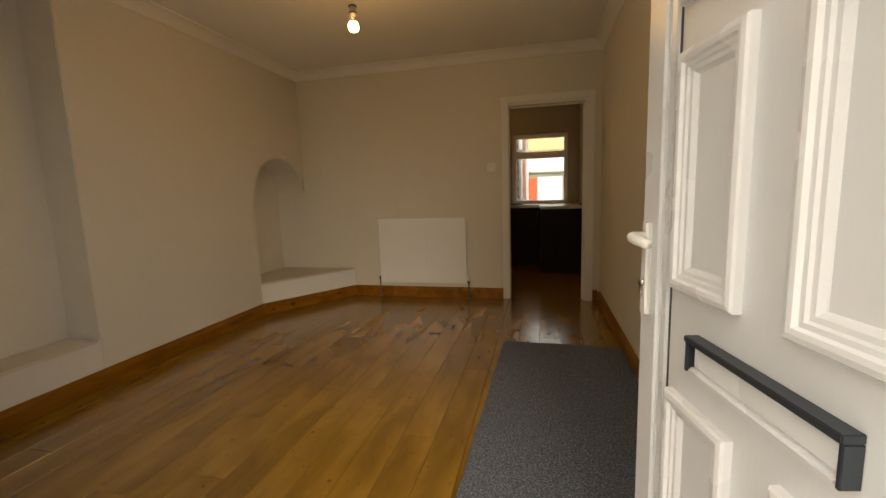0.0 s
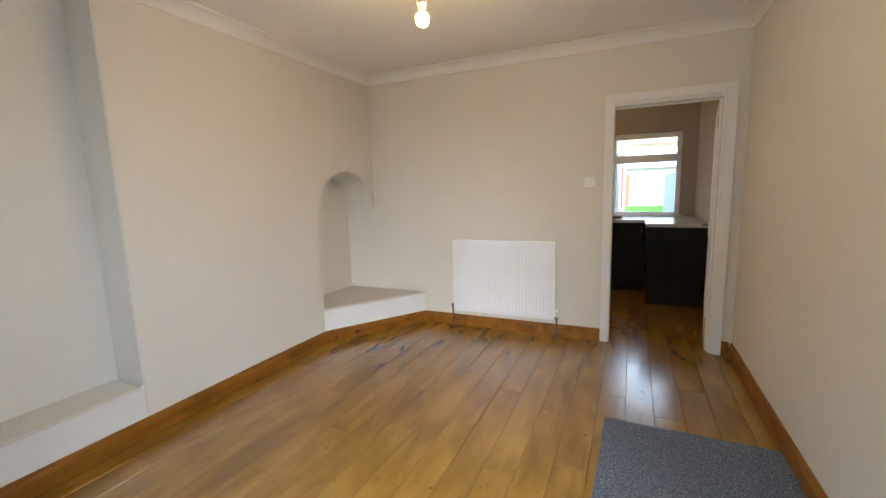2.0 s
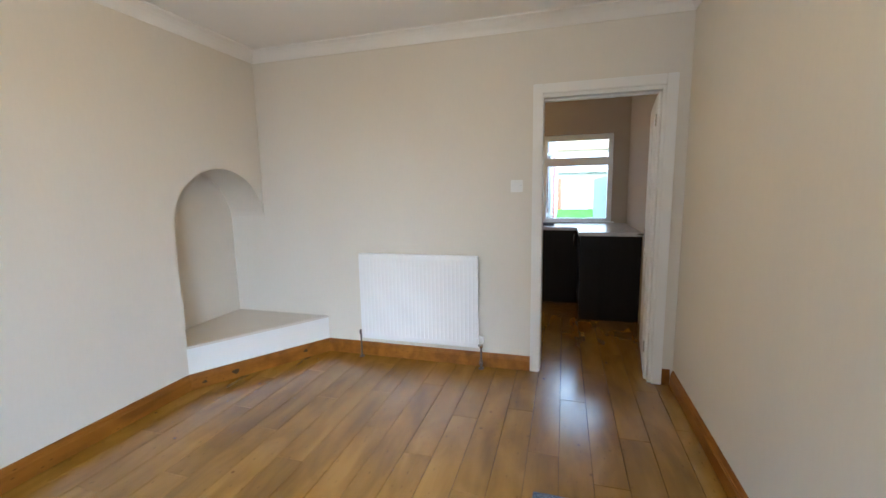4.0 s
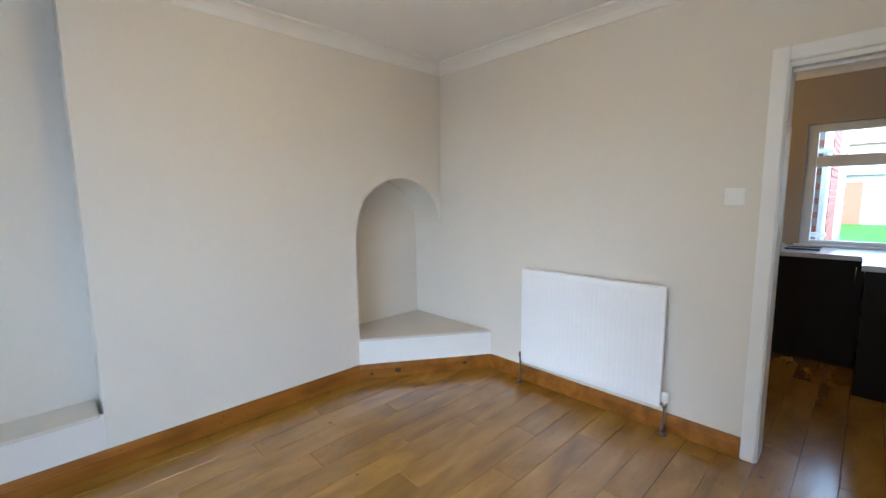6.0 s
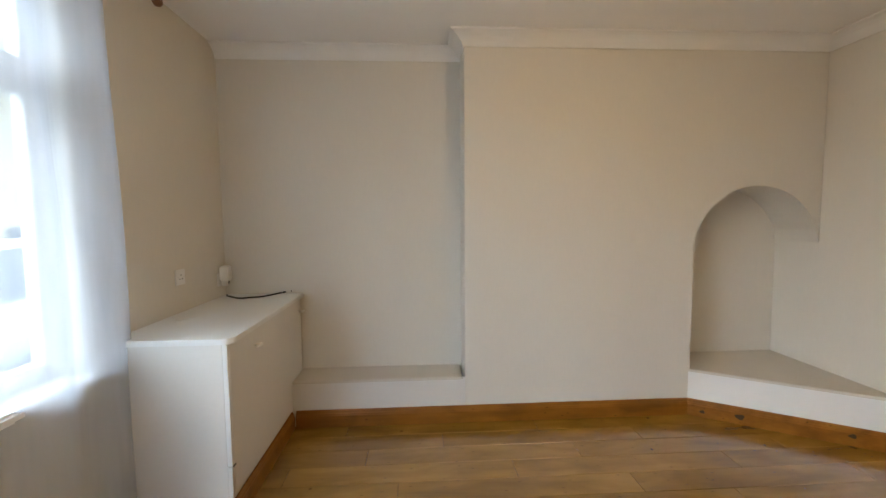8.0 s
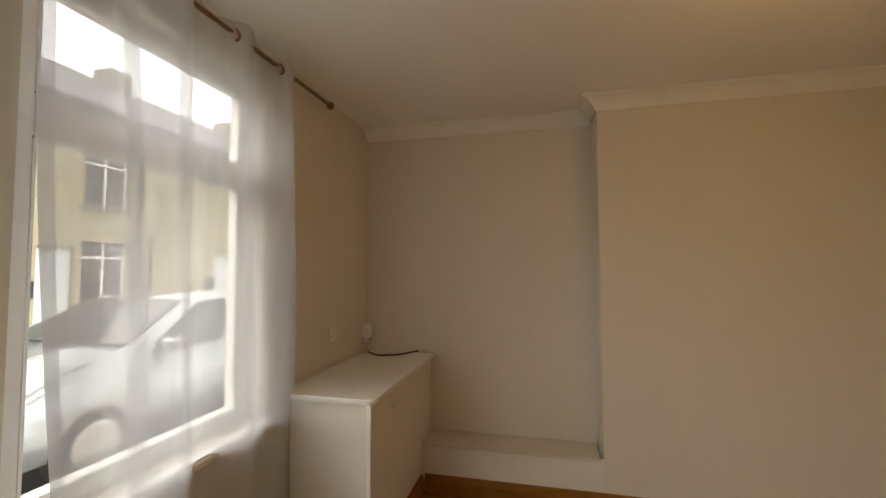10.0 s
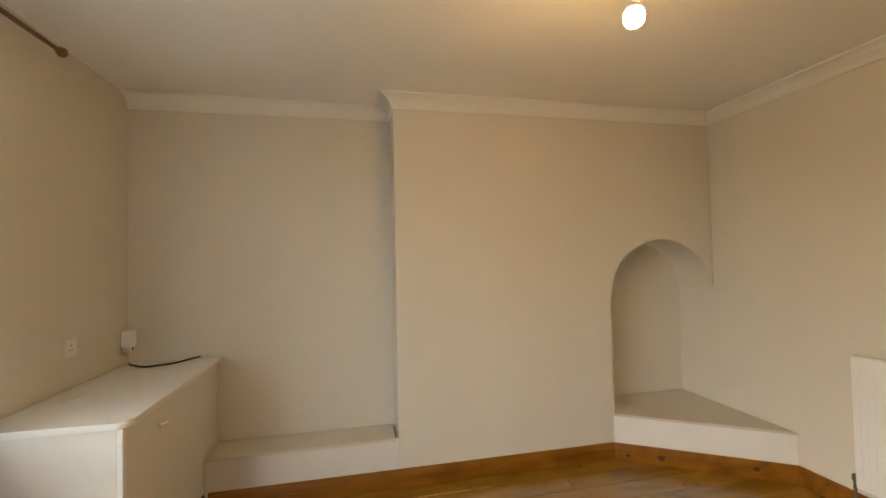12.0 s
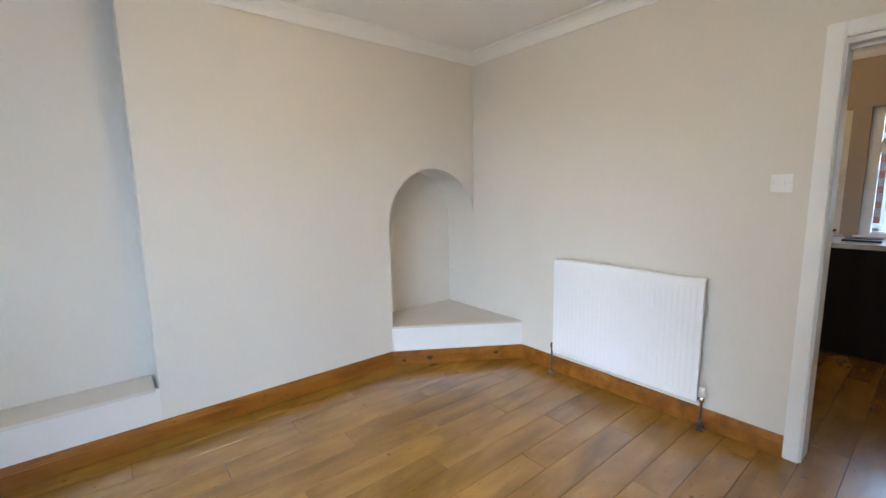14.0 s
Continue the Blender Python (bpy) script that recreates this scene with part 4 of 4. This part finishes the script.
WHITE_DOOR = material("white_metal_door", (0.85, 0.86, 0.87), 0.4, vary=0.03, scale=3, fine=50, bump=0.05)
BRICK = material("red_brick", (0.34, 0.13, 0.085), 0.85, vary=0.3, scale=14, fine=90, bump=0.4)
MORTAR = material("mortar", (0.38, 0.35, 0.31), 0.9, vary=0.15, scale=20, fine=120, bump=0.4)
FENCE = material("blue_grey_fence", (0.16, 0.175, 0.19), 0.7, vary=0.12, scale=4, fine=60, bump=0.2, stretch=(1, 1, 0.1))
BARK = material("bare_bark", (0.10, 0.08, 0.065), 0.9, vary=0.3, scale=12, fine=80, bump=0.6)
CAR_PAINT = material("silver_car_paint", (0.42, 0.45, 0.48), 0.22, metal=0.35, vary=0.02, scale=2, bump=0.0, coat=0.6)
TYRE = material("tyre_rubber", (0.02, 0.02, 0.021), 0.85, vary=0.2, scale=20, bump=0.2)
HEADLIGHT = material("headlight_lens", (0.7, 0.72, 0.75), 0.1, vary=0.05, bump=0.0)

part("ground", box(-300, 300, -300, 300, -0.60, -0.30), ASPHALT, kind="structure")
part("pavement", box(-40, 40, -6.0, YS - WALL_T - 0.002, -0.2995, -0.19, 0.01), PAVING, kind="structure")
part("pavement_far", box(-40, 40, -13.6, -11.8, -0.2995, -0.19, 0.01), PAVING, kind="structure")
part("lawn", box(-12, 14, YK + 1.6, 26.0, -0.2995, -0.12, 0.01), GRASS, kind="structure")
part("yard", box(-6, 8, YK + 0.302, YK + 1.598, -0.2995, -0.15, 0.01), PAVING, kind="structure")


def car():
    """A silver hatchback parked along the kerb, its bonnet towards +x."""
    c = thing("parked_car", "silver hatchback parked along the kerb across the pavement", "car", loc=(-3.55, -7.15, -0.30))
    side = [(-1.95, 0.30), (-1.98, 0.62), (-1.90, 0.92), (-1.62, 1.02), (-1.15, 1.40), (-0.45, 1.475), (0.15, 1.44), (0.95, 1.02), (1.55, 0.92), (1.90, 0.78), (1.98, 0.55), (1.95, 0.30)]
    belt = 0.98
    bm = bmesh.new()
    ws = 0.86
    rings = []
    for s, inset in ((-1, 0), (1, 0)):
        ring = []
        for x, z in side:
            tuck = max(0.0, (z - belt)) * 0.42
            ring.append(bm.verts.new((x, s * (ws - tuck), z)))
        rings.append(ring)
    n = len(side)
    for k in range(n):
        m = (k + 1) % n
        bm.faces.new((rings[0][k], rings[0][m], rings[1][m], rings[1][k]))
    bm.faces.new(rings[0])
    bm.faces.new(rings[1][::-1])
    bmesh.ops.bevel(bm, geom=[e for e in bm.edges if abs(e.verts[0].co.y) > 0.5 and e.verts[0].co.y * e.verts[1].co.y > 0], offset=0.05, segments=3, affect="EDGES", clamp_overlap=True)
    part("body", bm, CAR_PAINT, c, smooth=True)
    # glazing set just proud of the body
    for s in (-1, 1):
        def sy(z, p=s):
            return p * (ws - max(0.0, z - belt) * 0.42 + 0.004)
        for pts in ([(-1.30, 1.04), (-0.98, 1.35), (-0.40, 1.41), (-0.36, 1.02)], [(-0.30, 1.02), (-0.33, 1.41), (0.10, 1.38), (0.74, 1.02)]):
            bm = bmesh.new()
            a = [bm.verts.new((x, sy(z), z)) for x, z in pts]
            b = [bm.verts.new((x, sy(z) - s * 0.01, z)) for x, z in pts]
            bm.faces.new(a)
            bm.faces.new(b[::-1])
            for k in range(4):
                bm.faces.new((a[k], a[(k + 1) % 4], b[(k + 1) % 4], b[k]))
            part("side_window", bm, DARK_GLASS, c)
        part("wing_mirror", box(0.52, 0.70, s * 0.86, s * 1.02, 0.98, 1.10, 0.03, 3), CAR_PAINT, c)
        part("door_handle", box(-0.22, -0.06, s * 0.862, s * 0.885, 0.86, 0.885, 0.006), CAR_PAINT, c)
        part("headlight", box(1.72, 1.93, s * 0.52, s * 0.80, 0.66, 0.79, 0.03, 3), HEADLIGHT, c)
        part("tail_light", box(-1.99, -1.86, s * 0.60, s * 0.84, 0.72, 0.92, 0.03, 3), RED, c)
        for x in (-1.22, 1.24):
            w = part("wheel", tube([(x, s * 0.70, 0.31), (x, s * 0.72, 0.31), (x, s * 0.86, 0.31), (x, s * 0.875, 0.31)], [0.28, 0.31, 0.31, 0.28], 28), TYRE, c, "black tyre", smooth=False)
            part("rim", tube([(x, s * 0.868, 0.31), (x, s * 0.882, 0.31)], [0.21, 0.19], 20), CHROME, w, "alloy rim")
    for x0, z0, x1, z1, nm in ((0.22, 1.412, 0.90, 1.055, "windscreen"), (-1.18, 1.385, -1.58, 1.05, "rear_window")):
        nx_, nz_ = (0.008, 0.012) if nm == "windscreen" else (-0.008, 0.012)
        bm = bmesh.new()
        a = [bm.verts.new(v) for v in ((x0 + nx_, -0.62, z0 + nz_), (x0 + nx_, 0.62, z0 + nz_), (x1 + nx_, 0.74, z1 + nz_), (x1 + nx_, -0.74, z1 + nz_))]
        b = [bm.verts.new((v.co.x - nx_, v.co.y, v.co.z - nz_)) for v in a]
        bm.faces.new(a)
        bm.faces.new(b[::-1])
        for k in range(4):
            bm.faces.new((a[k], a[(k + 1) % 4], b[(k + 1) % 4], b[k]))
        part(nm, bm, DARK_GLASS, c)
    part("front_bumper", box(1.80, 2.02, -0.80, 0.80, 0.30, 0.58, 0.06, 3), CAR_PAINT, c)
    part("wiper", tube([(0.92, -0.1, 1.075), (0.86, 0.1, 1.11), (0.80, 0.36, 1.14)], 0.008, 6), GASKET, c, smooth=True)


car()


def terrace_house(x, wall_mat, label):
    h = thing("terraced_house", label, "house", loc=(x, -13.7, -0.19), group="houses across the street")
    part("wall", slab_with_openings("x", -2.6, 2.6, 0.0, 5.6, -0.35, 0.0, [(-2.5, -1.35, 0.85, 2.35), (-1.2, -0.4, 0.0, 2.2), (-2.5, -1.35, 3.3, 4.75)]), wall_mat, h)
    part("back_wall", box(-2.6, 2.6, -6.0, -0.36, 0.0, 5.6), wall_mat, h)
    roof = prism([(0.35, 5.55), (-3.0, 7.6), (-6.35, 5.55), (-6.35, 5.75), (-3.0, 7.85), (0.35, 5.75)], "x", -2.6, 2.6)
    r = part("roof", roof, SLATE, h)
    part("chimney", box(0.6, 1.3, -3.4, -2.6, 6.6, 8.3, 0.02), RENDER_PALE, r, "pale rendered chimney")
    for x0, x1, z0, z1 in ((-2.5, -1.35, 0.85, 2.35), (-2.5, -1.35, 3.3, 4.75)):
        w = part("window", box(x0 + 0.02, x1 - 0.02, -0.16, -0.14, z0 + 0.02, z1 - 0.02), DARK_GLASS, h)
        part("frame", box(x0 + 0.001, x0 + 0.07, -0.18, -0.10, z0, z1 - 0.001), UPVC, w)
        part("frame", box(x1 - 0.07, x1 - 0.001, -0.18, -0.10, z0, z1 - 0.001), UPVC, w)
        part("frame", box((x0 + x1) / 2 - 0.03, (x0 + x1) / 2 + 0.03, -0.18, -0.10, z0, z1 - 0.001), UPVC, w)
        part("frame", box(x0 + 0.07, x1 - 0.07, -0.179, -0.101, z1 - 0.42, z1 - 0.36), UPVC, w)
        part("sill", box(x0 - 0.08, x1 + 0.08, -0.12, 0.09, z0 - 0.12, z0 - 0.002, 0.01), RENDER_PALE, w)
    part("door", box(-1.19, -0.41, -0.18, -0.12, 0.0, 2.19, 0.005), WHITE_DOOR, h)
    part("vent_cover", box(-0.36, -0.02, 0.001, 0.05, 1.02, 1.40, 0.01), DARK_GLASS, h, "small dark wall vent")
    part("downpipe", tube([(2.4, 0.06, 0.05), (2.4, 0.06, 5.5)], 0.04, 8), DARK_GLASS, h, smooth=True)
    part("gutter", box(-2.6, 2.6, 0.30, 0.42, 5.50, 5.60, 0.01), DARK_GLASS, h)
    return h


first = terrace_house(-21.7, RENDER_CREAM, "cream rendered terraced house with white windows across the street")
# the last copy is unseen, added to hold back low sky at the door
for k in range(1, 5):
    copy_thing(first, pose(-21.7 + 5.2 * k, -13.7, -0.19))


def bare_tree(x, y, seed, height):
    random.seed(seed)
    t = thing("bare_tree", "small leafless street tree with thin twigs", "tree", loc=(x, y, -0.195))
    part("trunk", tube([(0, 0, 0), (0.03, 0.01, 0.8), (-0.02, 0.03, 1.6), (0.01, 0.0, height * 0.55)], [0.06, 0.05, 0.042, 0.03], 10), BARK, t, smooth=True)
    bm = bmesh.new()

    def grow(p, d, length, r, depth):
        q = p + d * length
        mid = p + d * length * 0.5 + Vector((random.uniform(-1, 1), random.uniform(-1, 1), random.uniform(-0.3, 0.6))) * length * 0.06
        tube([p, mid, q], [r, r * 0.8, r * 0.55], 5, bm)
        if depth:
            for _ in range(3):
                nd = (d + Vector((random.uniform(-0.9, 0.9), random.uniform(-0.9, 0.9), random.uniform(-0.2, 0.7)))).normalized()
                grow(p + d * length * random.uniform(0.5, 1.0), nd, length * random.uniform(0.55, 0.75), r * 0.55, depth - 1)

    for k in range(5):
        a = k * 1.26 + random.uniform(-0.3, 0.3)
        grow(Vector((0, 0, height * (0.32 + 0.05 * k))), Vector((math.cos(a) * 0.6, math.sin(a) * 0.6, 0.8)).normalized(), height * 0.22, 0.02, 3)
    part("crown", bm, BARK, t)


bare_tree(-8.3, -12.6, 11, 4.6)

# ---- back garden seen through the kitchen window ----
gar = thing("garden_garage", "low pale garage with white and red doors beyond the lawn", "garage", loc=(0.0, 26.2, -0.12))
part("wall", box(-4.2, 4.6, 0.0, 5.0, -0.05, 2.42), RENDER_PALE, gar)
part("roof", prism([(-0.25, 2.40), (2.5, 3.7), (5.25, 2.40), (5.25, 2.52), (2.5, 3.84), (-0.25, 2.52)], "x", -4.4, 4.8), material("pale_sheet_roof", (0.42, 0.43, 0.42), 0.8, vary=0.12, scale=3, fine=30, bump=0.2), gar, "pale grey sheet roof")
part("white_door", box(0.10, 1.75, -0.06, -0.002, 0.0, 2.08, 0.01), WHITE_DOOR, gar)
for k in range(6):
    part("door_rib", box(0.11, 1.74, -0.075, -0.0605, 0.15 + 0.32 * k, 0.18 + 0.32 * k, 0.003), WHITE_DOOR, gar)
part("red_door", box(-0.72, 0.02, -0.06, -0.002, 0.0, 2.05, 0.01), RED, gar)
back = thing("rear_house", "cream rendered house with a tan tiled roof beyond the garden", "house", loc=(0, 42, -0.3))
part("wall", slab_with_openings("x", -14, 16, 0.0, 5.4, 0.0, 0.35, [(-4.0 + 3.4 * k, -2.6 + 3.4 * k, 3.0, 4.4) for k in range(4)]), RENDER_CREAM, back)
part("rear_wall", box(-14, 16, 0.36, 6.0, 0.0, 5.4), RENDER_CREAM, back)
part("roof", prism([(-0.35, 5.35), (3.0, 7.6), (6.35, 5.35), (6.35, 5.55), (3.0, 7.85), (-0.35, 5.55)], "x", -14, 16), TAN_TILE, back)
for k in range(4):
    x0 = -4.0 + 3.4 * k
    w = part("window", box(x0 + 0.01, x0 + 1.39, 0.14, 0.16, 3.01, 4.39), DARK_GLASS, back)
    part("frame", box(x0 + 0.66, x0 + 0.74, 0.10, 0.139, 3.01, 4.39), UPVC, w)
fence = thing("garden_fence", "blue-grey painted board fence along the garden", "fence", loc=(1.32, YK + 1.9, -0.12))
for k in range(48):
    part("board", box(-0.02, 0.0, 0.2 * k, 0.2 * k + 0.19, 0.0, 1.75 + 0.02 * math.sin(k * 1.7)), FENCE, fence)
for z in (0.4, 1.4):
    part("rail", box(0.001, 0.05, 0.0, 9.6, z, z + 0.08), FENCE, fence)
ext = thing("brick_extension", "red brick rear wing with white downpipes beside the window", "outbuilding", loc=(0.055, YK + 0.9, -0.15))
part("core", box(-1.6, -0.012, 0.012, 3.6, -0.04, 2.9), MORTAR, ext, "pale mortar core")
part("roof", box(-1.75, 0.12, -0.12, 3.75, 2.902, 3.05, 0.02), SLATE, ext)
part("downpipe", tube([(-0.035, -0.045, 0.0), (-0.035, -0.045, 2.8)], 0.034, 10), UPVC, ext, "white plastic downpipe", smooth=True)
part("downpipe", tube([(-0.165, -0.045, 0.0), (-0.165, -0.045, 1.6), (-0.165, -0.045, 2.8)], 0.03, 10), UPVC, ext, "white plastic waste pipe", smooth=True)
part("window_board", box(0.0, 0.03, 1.3, 2.4, 0.95, 2.0, 0.004), UPVC, ext, "white side window")
brick_me = mesh_of("brick", box(-0.0125, 0.0, 0.0, 0.215, 0.0, 0.065), BRICK)
brick_me.name = "brick"
for z in (1.08, 1.95):
    part("pipe_clip", box(-0.215, 0.012, -0.085, -0.0005, z, z + 0.045, 0.004), UPVC, ext, "white pipe clip")
face_me = mesh_of("brick", box(0.0, 0.215, 0.0, 0.0125, 0.0, 0.065), BRICK)
for row in range(22):
    for k in range(3):
        b = new("brick", face_me)
        b.parent = ext
        b.location = (-0.6875 + 0.225 * k + (0.1125 if row % 2 else 0.0) - 0.1, -0.0005, 0.75 + 0.075 * row)
for row in range(22):
    for k in range(6):
        y0 = 0.012 + 0.225 * k + (0.1125 if row % 2 else 0.0)
        b = new("brick", brick_me)
        b.parent = ext
        b.location = (0.0, y0, 0.75 + 0.075 * row)

# ---- floor planks, each its own piece ----
random.seed(21)
PW, GAPP = 0.1565, 0.0012
lengths = {}


def plank_mesh(length):
    key = round(length, 3)
    if key not in lengths:
        lengths[key] = mesh_of("plank", box(0.0, PW - GAPP, 0.0, key - GAPP, -0.012, 0.0, 0.0016, 1), PLANK)
    return lengths[key]


def lay(x, y0, y1, start):
    y = y0
    first_len = start
    while y < y1 - 0.02:
        ln = min(first_len, y1 - y)
        first_len = 1.21
        if 0 < y1 - (y + ln) < 0.15:
            ln = y1 - y
        p = new("plank", plank_mesh(ln))
        p.parent = FLOOR
        p.location = (x, y, 0.0)
        y += ln


STAGGER = (1.21, 0.45, 0.86, 0.25, 1.02, 0.62)
x = 0.0655 - PW * 17
k = 0
while x < XR - 0.02:
    y_end = YK if x > -1.5 else -0.002
    lay(x, YS, y_end, STAGGER[k % 6])
    x += PW
    k += 1
